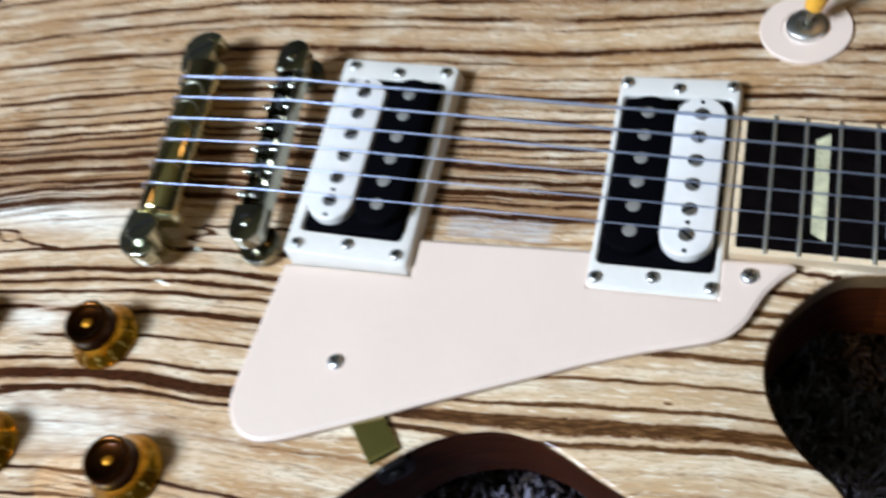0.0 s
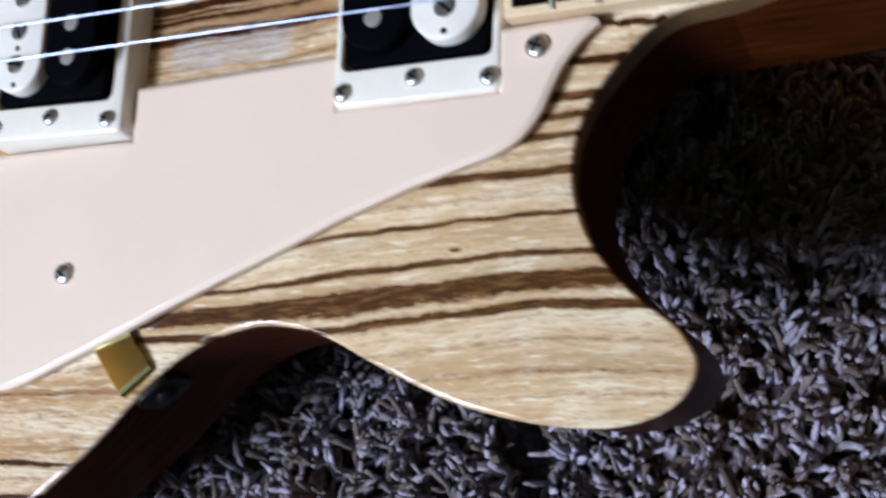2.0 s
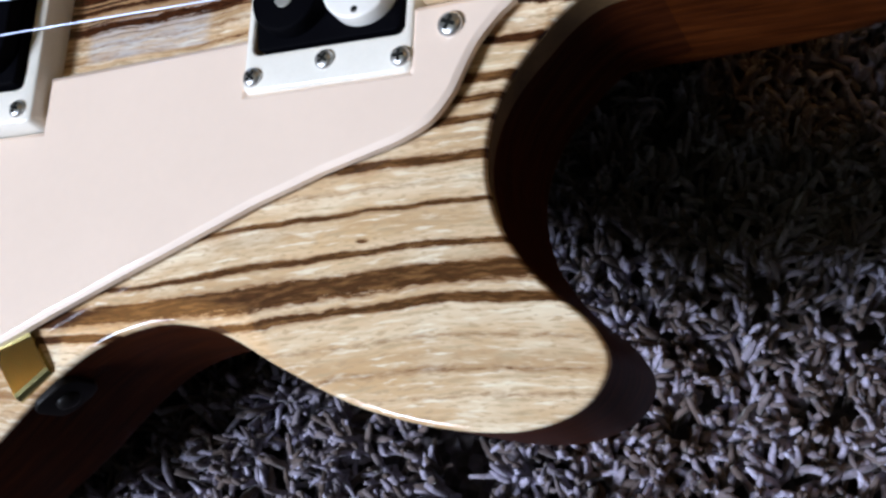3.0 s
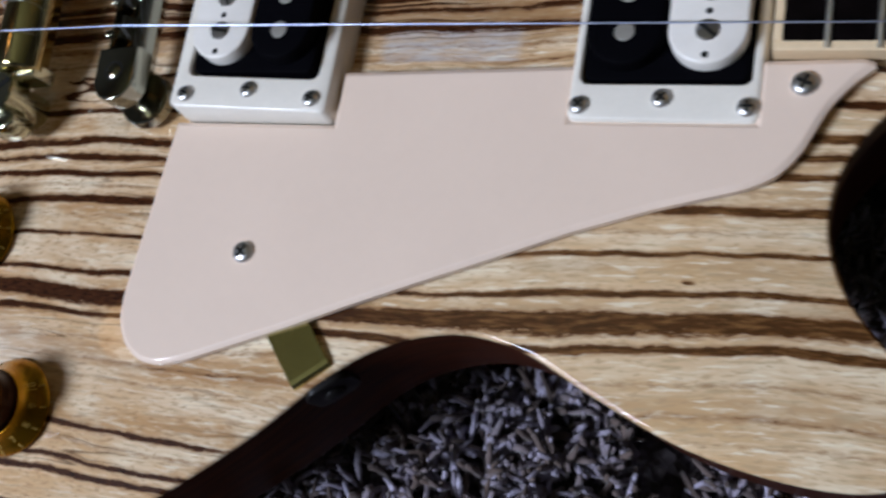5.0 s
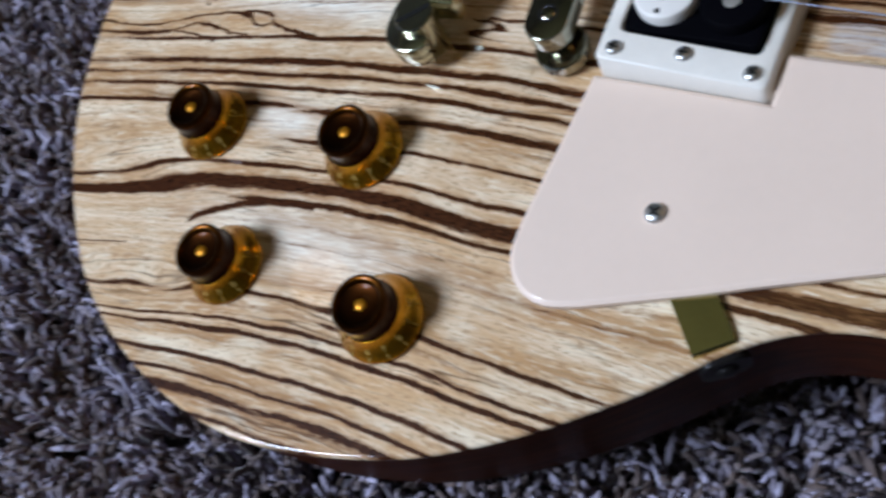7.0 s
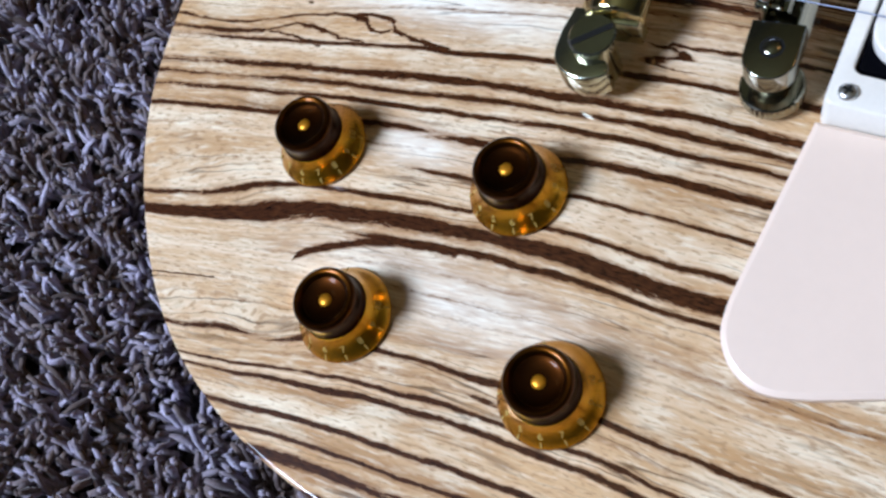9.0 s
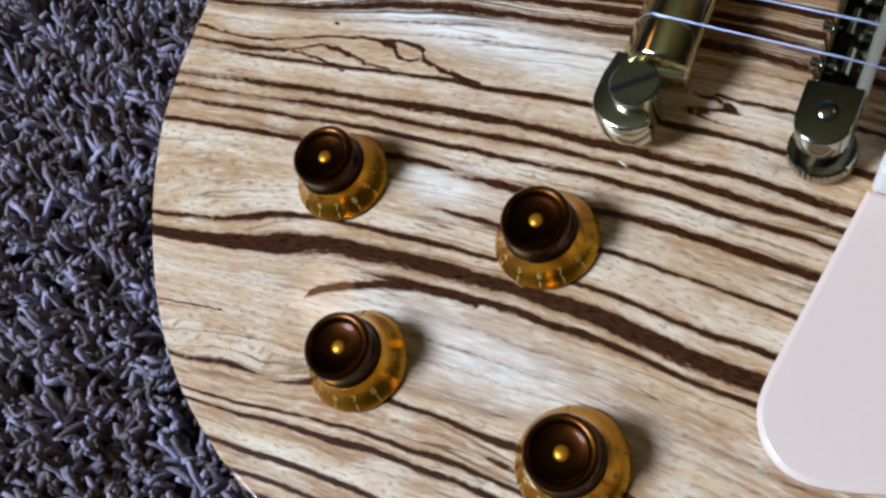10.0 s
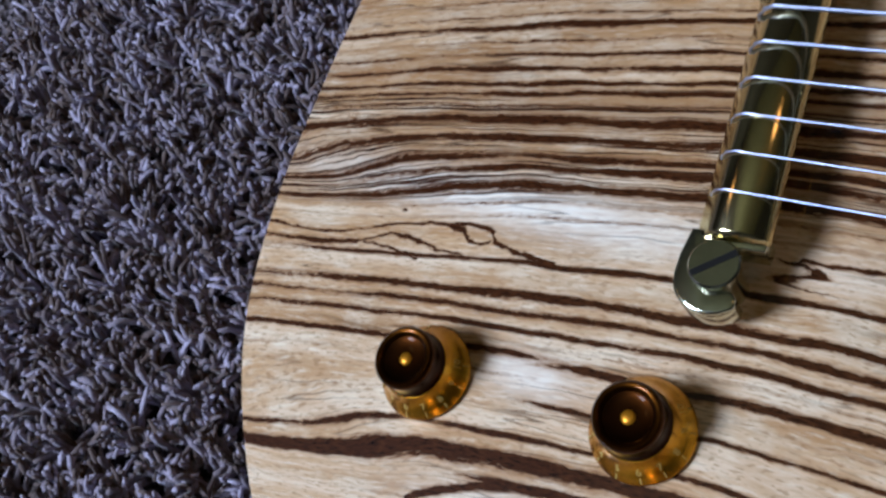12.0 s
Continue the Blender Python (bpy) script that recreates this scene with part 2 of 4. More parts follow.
    pale = n.mix(n.node("MapRange", {0: silk, 1: 0.48, 2: 0.66, 3: 0.0, 4: 0.6}).outputs[0], pale, rgb(0.94, 0.85, 0.65))
    pale = n.mix(n.node("MapRange", {0: silk, 1: 0.45, 2: 0.30, 3: 0.0, 4: 0.45}).outputs[0], pale, rgb(0.47, 0.27, 0.110))
    fleck = n.noise(n.xyz(n.math("MULTIPLY", x, 0.12), n.math("MULTIPLY", g, 0.9), 5.0), 1.0, 3.0, 0.6)
    pale = n.mix(n.node("MapRange", {0: fleck, 1: 0.52, 2: 0.70, 3: 0.0, 4: 0.4}).outputs[0], pale, rgb(0.92, 0.84, 0.65))
    pale = n.mix(n.node("MapRange", {0: fleck, 1: 0.46, 2: 0.30, 3: 0.0, 4: 0.32}).outputs[0], pale, rgb(0.40, 0.225, 0.10))
    warm = n.noise(n.xyz(n.math("MULTIPLY", x, 0.018), n.math("MULTIPLY", y, 0.028), 6.5), 1.0, 2.0)
    pale = n.mix(n.node("MapRange", {0: warm, 1: 0.53, 2: 0.70, 3: 0.0, 4: 0.42}).outputs[0], pale, rgb(0.60, 0.34, 0.13))
    pore = n.noise(n.xyz(n.math("MULTIPLY", x, 0.34), n.math("MULTIPLY", g, 1.35), 8.0), 1.0, 1.0, 0.5)
    pale = n.mix(n.node("MapRange", {0: pore, 1: 0.575, 2: 0.65, 3: 0.0, 4: 0.62}).outputs[0], pale, rgb(0.36, 0.21, 0.10))
    dash = n.noise(n.xyz(n.math("MULTIPLY", x, 0.10), n.math("MULTIPLY", g, 0.85), 27.0), 1.0, 3.0, 0.6)
    dashed = n.node("MapRange", {0: x, 1: -40.0, 2: 70.0, 3: 0.35, 4: 0.75}).outputs[0]
    pale = n.mix(n.math("MULTIPLY", dashed, n.node("MapRange", {0: dash, 1: 0.55, 2: 0.66}).outputs[0]), pale, rgb(0.37, 0.255, 0.135))
    pale = n.mix(n.math("MULTIPLY", dashed, n.node("MapRange", {0: dash, 1: 0.44, 2: 0.33}).outputs[0]), pale, rgb(0.93, 0.87, 0.70))
    # The wood is browner from the strings to the bass side; below lies a whitish band. The silky patch between the
    # knobs has reflected light painted in as white.
    bass = n.node("MapRange", {0: g, 1: -21.0, 2: -11.0, 3: 0.0, 4: 0.28}, interpolation_type="SMOOTHSTEP").outputs[0]
    bass = n.math("MAXIMUM", bass, n.math("MULTIPLY", cluster, 0.6))
    broad = n.node("MapRange", {0: n.noise(n.xyz(n.math("MULTIPLY", x, 0.005), n.math("MULTIPLY", g, 0.10), 31.0), 1.0, 2.0, 0.5), 1: 0.40, 2: 0.58, 3: 0.12, 4: 1.0}, interpolation_type="SMOOTHSTEP").outputs[0]
    pale = n.mix(n.math("MULTIPLY", bass, broad), pale, rgb(0.30, 0.158, 0.062))
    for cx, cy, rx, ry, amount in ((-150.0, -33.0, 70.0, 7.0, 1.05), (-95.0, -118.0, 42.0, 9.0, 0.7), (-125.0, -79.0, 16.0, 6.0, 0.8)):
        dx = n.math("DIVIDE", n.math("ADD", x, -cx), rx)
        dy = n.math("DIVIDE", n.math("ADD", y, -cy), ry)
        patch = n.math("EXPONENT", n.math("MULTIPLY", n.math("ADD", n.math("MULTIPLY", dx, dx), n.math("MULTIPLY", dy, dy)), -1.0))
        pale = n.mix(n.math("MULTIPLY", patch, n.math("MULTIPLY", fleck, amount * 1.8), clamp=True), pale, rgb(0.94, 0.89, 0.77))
    brown = n.mix(n.node("MapRange", {0: feather, 1: 0.35, 2: 0.75}).outputs[0], rgb(0.012, 0.0030, 0.0010), rgb(0.095, 0.030, 0.009))
    # Towards the horn the wood is plainer and its stripes lighter.
    horn = n.node("MapRange", {0: x, 1: 10.0, 2: 80.0, 3: 0.0, 4: 0.35}, interpolation_type="SMOOTHSTEP").outputs[0]
    horn = n.math("MULTIPLY", horn, n.math("LESS_THAN", y, -40.0))
    brown = n.mix(horn, brown, rgb(0.12, 0.055, 0.018))
    streak = n.noise(n.xyz(n.math("MULTIPLY", x, 0.14), n.math("MULTIPLY", g, 1.1), 51.0), 1.0, 3.0, 0.6)
    streak = n.node("MapRange", {0: streak, 1: 0.48, 2: 0.66, 3: 0.0, 4: 2.0}).outputs[0]
    brown = n.mix(n.math("MULTIPLY", streak, horn, clamp=True), brown, rgb(0.26, 0.125, 0.042))
    pale = n.mix(n.math("MULTIPLY", horn, 0.8), pale, rgb(0.72, 0.57, 0.36))
    wood = n.mix(halo, pale, rgb(0.25, 0.120, 0.050))
    wood = n.mix(dark, wood, brown)
    # A flecked blue-grey patch mixed over the pale wood between the pickups.
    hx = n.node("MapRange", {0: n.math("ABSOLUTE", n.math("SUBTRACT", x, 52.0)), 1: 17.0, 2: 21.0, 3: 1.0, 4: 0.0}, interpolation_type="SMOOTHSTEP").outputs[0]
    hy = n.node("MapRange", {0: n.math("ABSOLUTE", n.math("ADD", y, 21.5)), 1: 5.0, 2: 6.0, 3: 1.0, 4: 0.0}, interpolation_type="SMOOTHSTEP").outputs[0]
    grey_patch = n.math("MULTIPLY", n.math("MULTIPLY", hx, hy), n.math("MULTIPLY", n.math("SUBTRACT", 1.0, dark), n.node("MapRange", {0: fleck, 1: 0.35, 2: 0.65, 3: 0.2, 4: 0.62}).outputs[0]))
    wood = n.mix(grey_patch, wood, rgb(0.50, 0.51, 0.54))
    n.set(Base_Color=wood, Roughness=n.math("MULTIPLY_ADD", feather, 0.2, 0.34), Coat_Weight=0.8, Coat_Roughness=0.04, Specular_IOR_Level=0.06)
    n.bump(n.math("ADD", n.math("MULTIPLY", pore, -0.4), n.math("MULTIPLY", dark, -0.3)), 0.12, 0.0004)
    return n.mat


def mahogany(light=1.0, red=1.0, blue=1.0):
    """Stained mahogany; the neck has the body's stain, with warmer, brighter light put into its colour."""
    n = Nodes("stained_mahogany")
    at = n.node("TexCoord").outputs["Object"]
    sep = n.node("SeparateXYZ", {0: at})
    v = n.xyz(n.math("MULTIPLY", sep.outputs[0], 40.0), n.math("MULTIPLY", sep.outputs[1], 40.0), n.math("MULTIPLY", sep.outputs[2], 420.0))
    grain = n.noise(v, 1.0, 5.0, 0.65)
    pore = n.noise(v, 5.0, 2.0, 0.5)
    col = n.ramp(grain, [(p, (r * light * red, g * light, b * light * blue)) for p, (r, g, b) in ((0.3, (0.030, 0.0075, 0.003)), (0.55, (0.078, 0.020, 0.007)), (0.75, (0.130, 0.038, 0.013)))])
    col = n.mix(n.node("MapRange", {0: pore, 1: 0.6, 2: 0.72, 3: 0.0, 4: 0.6}).outputs[0], col, rgb(0.018, 0.006, 0.004))
    n.set(Base_Color=col, Roughness=0.42, Specular_IOR_Level=0.03, Coat_Weight=0.02, Coat_Roughness=0.12)
    n.bump(pore, 0.1, 0.0003)
    return n.mat


def yarn():
    n = Nodes("shag_yarn")
    rnd = n.node("NewGeometry").outputs["Random Per Island"]
    at = n.node("TexCoord").outputs["Object"]
    col = n.ramp(rnd, [(0.0, (0.060, 0.040, 0.036)), (0.25, (0.135, 0.098, 0.092)), (0.45, (0.235, 0.204, 0.246)), (0.75, (0.405, 0.372, 0.495)), (1.0, (0.56, 0.535, 0.70))])
    fibre = n.noise(at, 900.0, 3.0, 0.6)
    patch = n.noise(at, 52.0, 3.0, 0.6)
    col = n.mix(n.node("MapRange", {0: fibre, 1: 0.35, 2: 0.7, 3: 0.0, 4: 0.5}).outputs[0], col, rgb(0.10, 0.07, 0.06))
    col = n.mix(n.node("MapRange", {0: patch, 1: 0.48, 2: 0.64, 3: 0.0, 4: 0.68}).outputs[0], col, rgb(0.115, 0.074, 0.058))
    n.set(Base_Color=col, Roughness=0.75, Sheen_Weight=0.35, Sheen_Roughness=0.4)
    n.bump(fibre, 0.5, 0.0006)
    return n.mat


def carpet_ground():
    n = Nodes("carpet_pile")
    at = n.node("TexCoord").outputs["Object"]
    cell = n.node("TexVoronoi", {"Vector": at, "Scale": 220.0})
    col = n.mix(n.node("SeparateColor", {0: cell.outputs["Color"]}).outputs[0], rgb(0.050, 0.036, 0.034), rgb(0.160, 0.138, 0.158))
    n.set(Base_Color=col, Roughness=0.95)
    n.bump(cell.outputs["Distance"], 1.0, 0.006)
    return n.mat


def amber():
    n = Nodes("amber_plastic")
    at = n.node("TexCoord").outputs["Object"]
    big = n.noise(at, 160.0, 3.0)
    col = n.ramp(big, [(0.3, (0.50, 0.240, 0.010)), (0.7, (0.64, 0.325, 0.016))])
    n.set(Base_Color=col, Metallic=1.0, Roughness=0.27, Coat_Weight=0.2, Coat_Roughness=0.05)
    return n.mat


# Gold for the dot that stands in for the highlight in each knob's dish.
M_DISH_GLINT = plain("gold_glint", (0.56, 0.235, 0.010), 0.38, 0.7)
M_AMBER_RIM = plain("amber_rim_plastic", (0.058, 0.019, 0.002), 0.3, 1.0, 0.12, 0.08, 200.0)
# The knobs' amber darkened for the cap: a dark ceiling's reflection put into colour.
M_AMBER_SHADED = plain("shaded_amber_plastic", (0.022, 0.0065, 0.0012), 0.36, 1.0, 0.1, 0.08, 200.0)
M_ZEBRA, M_MAHOGANY, M_YARN, M_GROUND, M_AMBER = zebrawood(), mahogany(0.6, 1.1, 0.8), yarn(), carpet_ground(), amber()
M_CHROME = plain("nickel_plate", (0.33, 0.32, 0.255), 0.15, 1.0, 0.0, 0.03)
M_GOLD = plain("brass_plate", (0.56, 0.50, 0.22), 0.17, 1.0, 0.0, 0.05)
M_SCREW = plain("nickel_screw", (0.62, 0.62, 0.61), 0.36, 1.0)
M_TAIL = plain("worn_nickel_bar", (0.60, 0.52, 0.28), 0.13, 1.0, 0.0, 0.05)
M_EAR = plain("olive_nickel", (0.60, 0.61, 0.48), 0.17, 1.0)
M_FRET = plain("worn_fret_wire", (0.80, 0.80, 0.72), 0.42, 1.0)
M_FOOT = plain("black_lacquer", (0.010, 0.009, 0.009), 0.36, 0.0, 0.0, spec=0.1)
# Lit copy of the body's mahogany: lighter and more orange.
M_NECK = mahogany(0.78, 1.1, 0.6)
# Pale maple, with the cutaway's shade mixed into its brown.
M_CORE = plain("shaded_maple", (0.15, 0.082, 0.028), 0.7, mottle=0.2, scale=90.0, bump=0.03)
# Near-black for thin pieces that carry the shade of slots, recesses and holes.
M_SLOT = plain("slot_shade", (0.012, 0.012, 0.011), 0.7, spec=0.1)
M_STEEL = plain("string_steel", (0.58, 0.66, 0.90), 0.34, 1.0, 0.0, 0.04, 300.0)
M_GUARD = plain("cream_pink_plastic", (0.82, 0.655, 0.535), 0.5, 0.0, 0.4, 0.012, 25.0)
M_IVORY = plain("ivory_plastic", (0.80, 0.76, 0.68), 0.32, 0.0, 0.25, 0.025, 60.0)
M_COIL = plain("white_bobbin", (0.80, 0.765, 0.71), 0.35, 0.0, 0.2, 0.025, 80.0)
M_BLACK = plain("black_bobbin", (0.0018, 0.0018, 0.0028), 0.6, 0.0, 0.0, 0.1, spec=0.015)
M_ROSEWOOD = plain("dark_rosewood", (0.0030, 0.0020, 0.0020), 0.8, 0.0, 0.0, 0.3, 180.0, 0.2, spec=0.02)
M_PEARL_BLUE = plain("blue_pearl", (0.48, 0.54, 0.60), 0.25, 0.0, 0.6, 0.22, 140.0)
M_PEARL = plain("aged_pearl", (0.55, 0.52, 0.33), 0.25, 0.0, 0.6, 0.22, 140.0)
M_BINDING = plain("cream_binding", (0.80, 0.62, 0.40), 0.4, 0.0, 0.2, 0.05)
M_MARK = plain("pale_marking", (0.46, 0.33, 0.08), 0.5)
M_SLUG = plain("pole_steel", (0.44, 0.42, 0.39), 0.34, 1.0)
M_DISC = plain("dull_pole_steel", (0.33, 0.315, 0.28), 0.55, 0.5)
M_WALL = plain("olive_wall_paint", (0.036, 0.034, 0.024), 0.8, 0.0, 0.0, 0.05, 3.0, 0.1)
M_CEILING = plain("olive_ceiling_paint", (0.20, 0.195, 0.095), 0.85, 0.0, 0.0, 0.04, 3.0, 0.1)


# ---- geometry helpers; millimetres in the guitar's frame become metres here ----
MM = 0.001


def mesh_of(bm, name, material, smooth=True, sharp=40):
    bmesh.ops.recalc_face_normals(bm, faces=bm.faces[:])
    me = bpy.data.meshes.new(name)
    if smooth:
        for f in bm.faces:
            f.smooth = True
        for e in bm.edges:
            if len(e.link_faces) == 2 and e.calc_face_angle(0.0) > radians(sharp):
                e.smooth = False
    bm.to_mesh(me)
    bm.free()
    me.materials.append(material)
    return me


def part(name, bm, material, parent, label="", at=None, smooth=True):
    """Links a bmesh, or a mesh that is there already, as ONE object under parent."""
    me = mesh_of(bm, name, material, smooth) if isinstance(bm, bmesh.types.BMesh) else bm
    ob = new(name, me)
    ob.parent = parent
    if at is not None:
        ob.matrix_local = at
    if label:
        tagged(ob, label)
    return ob


def at_mm(x, y, z, rx=0, ry=0, rz=0):
    return pose(x * MM, y * MM, z * MM, rx, ry, rz)


def loft(rings, cap_first=True, cap_last=True, closed=True):
    """A skin through rings of points in millimetres."""
    bm = bmesh.new()
    rows = [[bm.verts.new((p[0] * MM, p[1] * MM, p[2] * MM)) for p in ring] for ring in rings]
    for a, b in zip(rows, rows[1:]):
        n = len(a)
        for i in range(n if closed else n - 1):
            bm.faces.new((a[i], a[(i + 1) % n], b[(i + 1) % n], b[i]))
    if cap_first:
        bm.faces.new(list(reversed(rows[0])))
    if cap_last:
        bm.faces.new(rows[-1])
    return bm


def inset(points, d):
    """The outline moved inwards by d millimetres; it runs anticlockwise."""
    out, n = [], len(points)
    for i in range(n):
        a, b, c = Vector(points[i - 1]), Vector(points[i]), Vector(points[(i + 1) % n])
        t1, t2 = (b - a).normalized(), (c - b).normalized()
        n1, n2 = Vector((-t1.y, t1.x)), Vector((-t2.y, t2.x))
        m = n1 + n2
        if m.length < 1e-6:
            m = n1
        m.normalize()
        out.append(b + m * d / max(0.5, m.dot(n1)))
    return [(p.x, p.y) for p in out]


def slab(points, z0, z1, round_top=0.5, round_low=0.0, steps=3):
    """A flat plate with rounded edges from an anticlockwise outline."""
    rings = []
    if round_low:
        for k in range(steps + 1):
            a = math.pi / 2 * k / steps
            rings.append((inset(points, round_low * (1 - math.sin(a))), z0 + round_low * (1 - math.cos(a))))
    else:
        rings.append((points, z0))
    if round_top:
        for k in range(steps + 1):
            a = math.pi / 2 * k / steps
            rings.append((inset(points, round_top * (1 - math.cos(a))), z1 - round_top * (1 - math.sin(a))))
    else:
        rings.append((points, z1))
    return loft([[(x, y, z) for x, y in r] for r, z in rings])


def lathe(profile, steps=32):
    """A turned shape from (radius, height) pairs, from the bottom up."""
    rings = []
    for r, z in profile:
        rings.append([(r * math.cos(2 * math.pi * k / steps), r * math.sin(2 * math.pi * k / steps), z) for k in range(steps)])
    return loft(rings)


def rounded_box(x0, x1, y0, y1, r, steps=6):
    """An anticlockwise rectangle with round corners."""
    pts = []
    for cx, cy, a0 in ((x1 - r, y1 - r, 0), (x0 + r, y1 - r, 90), (x0 + r, y0 + r, 180), (x1 - r, y0 + r, 270)):
        for k in range(steps + 1):
            a = radians(a0 + 90 * k / steps)
            pts.append((cx + r * math.cos(a), cy + r * math.sin(a)))
    return pts


def spline(anchors, per=8, closed=True):
    """A smooth closed outline through a few anchors (centripetal Catmull-Rom)."""
    pts = [Vector(p) for p in anchors]
    n, out = len(pts), []
    for i in range(n if closed else n - 1):
        p = [pts[(i + k - 1) % n] if closed else pts[min(max(i + k - 1, 0), n - 1)] for k in range(4)]
        t = [0.0]
        for a, b in zip(p, p[1:]):
            t.append(t[-1] + max((b - a).length, 1e-4) ** 0.5)
        for k in range(per):
            u = t[1] + (t[2] - t[1]) * k / per
            def lerp(a, b, ta, tb):
                return a * ((tb - u) / (tb - ta)) + b * ((u - ta) / (tb - ta))
            a1, a2, a3 = (lerp(p[j], p[j + 1], t[j], t[j + 1]) for j in range(3))
            b1, b2 = lerp(a1, a2, t[0], t[2]), lerp(a2, a3, t[1], t[3])
            q = lerp(b1, b2, t[1], t[2])
            out.append((q.x, q.y))
    if not closed:
        out.append(tuple(pts[-1]))
    return out


def tube(points, radius, sides=8):
    """A round wire along points in millimetres."""
    pts = [Vector(p) for p in points]
    rings = []
    for i, p in enumerate(pts):
        t = (pts[min(i + 1, len(pts) - 1)] - pts[max(i - 1, 0)]).normalized()
        a = t.cross(Vector((0, 0, 1)) if abs(t.z) < 0.9 else Vector((0, 1, 0))).normalized()
        b = t.cross(a)
        rings.append([p + (a * math.cos(2 * math.pi * k / sides) + b * math.sin(2 * math.pi * k / sides)) * radius for k in range(sides)])
    return loft(rings)


def box(x0, x1, y0, y1, z0, z1, r=0.3):
    return slab([(x1, y1), (x0, y1), (x0, y0), (x1, y0)], z0, z1, r, 0.0, 2)


def letters(text, size, thick):
    """A mesh of a short text in the built-in font, centred, with some thickness."""
    cu = bpy.data.curves.new("marking", "FONT")
    cu.body, cu.size, cu.extrude, cu.align_x, cu.align_y, cu.resolution_u = text, size * MM, thick * MM, "CENTER", "CENTER", 3
    ob = new("marking", cu)
    me = bpy.data.meshes.new_from_object(ob.evaluated_get(bpy.context.evaluated_depsgraph_get()))
    bpy.data.objects.remove(ob)
    me.materials.clear()
    me.materials.append(M_MARK)
    return me


# ---- the room: carpeted floor, plain walls and ceiling, one window ----
def room_box(name, x0, x1, y0, y1, z0, z1, material, label):
    bm = bmesh.new()
    bmesh.ops.create_cube(bm, size=1.0, matrix=Matrix.Translation(((x0 + x1) / 2, (y0 + y1) / 2, (z0 + z1) / 2)) @ Matrix.Diagonal((x1 - x0, y1 - y0, z1 - z0, 1)))
    ob = new(name, mesh_of(bm, name, material, False))
    ob.matrix_world = ROOM
    return tagged(ob, label, kind="structure")


RX, RY0, RY1, RZ = 2.2, -2.42, 2.6, 2.7
room_box("floor", -RX - 0.15, RX + 0.15, RY0 - 0.15, RY1 + 0.15, -0.2, -0.016, M_GROUND, "dark grey-brown carpet backing under the pile")
room_box("ceiling", -RX - 0.15, RX + 0.15, RY0 - 0.15, RY1 + 0.15, RZ, RZ + 0.15, M_CEILING, "plain dull olive painted ceiling")
room_box("wall_back", -RX - 0.15, RX + 0.15, RY1, RY1 + 0.15, -0.016, RZ, M_WALL, "plain dark olive painted wall")
room_box("wall_left", -RX - 0.15, -RX, RY0, RY1, -0.016, RZ, M_WALL, "plain dark olive painted wall")
room_box("wall_right", RX, RX + 0.15, RY0, RY1, -0.016, RZ, M_WALL, "plain dark olive painted wall")
WX, WZ0, WZ1 = 0.55, 1.25, 2.23
bm = bmesh.new()
for x0, x1, z0, z1 in ((-RX - 0.15, -WX, -0.016, RZ), (-WX, WX, -0.016, WZ0), (-WX, WX, WZ1, RZ), (WX, RX + 0.15, -0.016, RZ)):
    bmesh.ops.create_cube(bm, size=1.0, matrix=Matrix.Translation(((x0 + x1) / 2, RY0 - 0.075, (z0 + z1) / 2)) @ Matrix.Diagonal((x1 - x0, 0.15, z1 - z0, 1)))
wall = new("wall_window", mesh_of(bm, "wall_window", M_WALL, False))
wall.matrix_world = ROOM
tagged(wall, "plain dark olive painted wall with a window opening", kind="structure")


# ---- the guitar ----
guitar = new("electric_guitar")
guitar.matrix_world = REST
tagged(guitar, "single-cut electric guitar with zebrawood top lying on shag carpet", "guitar")

# Body outline: lower bout, waist, horn and cutaway on the treble side; bass side and shoulder beyond the strings.
TREBLE = [(212, -24), (197, -26.4), (181, -27.4), (168, -30), (156, -41), (148.5, -54), (147, -67), (151, -80), (160, -91.5), (170, -100), (173.5, -107), (170, -114.5),
          (160, -119.6), (145, -120.6), (122, -116.5), (101, -108), (84, -100), (68, -97.3), (52, -100.8), (39, -108), (14, -131), (-17, -154), (-47, -168.8),
          (-94, -178.5), (-136, -172), (-173, -154), (-201, -126), (-222, -91), (-232.5, -50)]
BASS = [(-236, -5), (-236, 40), (-228, 82), (-205, 122), (-165, 158), (-105, 178), (-50, 169), (0, 143), (45, 122), (90, 121), (130, 128), (170, 122), (198, 98), (211, 60), (213, 28)]
outline = spline([(x, y) for x, y in reversed(TREBLE)] + [(x, y) for x, y in reversed(BASS)], 8)
area = sum(a[0] * b[1] - b[0] * a[1] for a, b in zip(outline, outline[1:] + outline[:1]))
if area < 0:
    outline.reverse()
part("body", slab(inset(outline, 0.1), -46, -1.7, 0.0, 5.0, 5), M_MAHOGANY, guitar, "dark reddish-brown stained mahogany back and sides")
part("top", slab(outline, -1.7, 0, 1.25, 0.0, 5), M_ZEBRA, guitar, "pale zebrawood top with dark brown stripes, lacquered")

# The maple core under the top shows only in the cutaway, widening towards the neck joint. Shade is put into its brown
# colour, and its taper follows the fade into dark.
edge = spline([(150.6, -79), (147.1, -67), (148.6, -54), (156, -41), (168, -30), (181, -27.8), (194, -27.4)], 6, closed=False)
rings = []
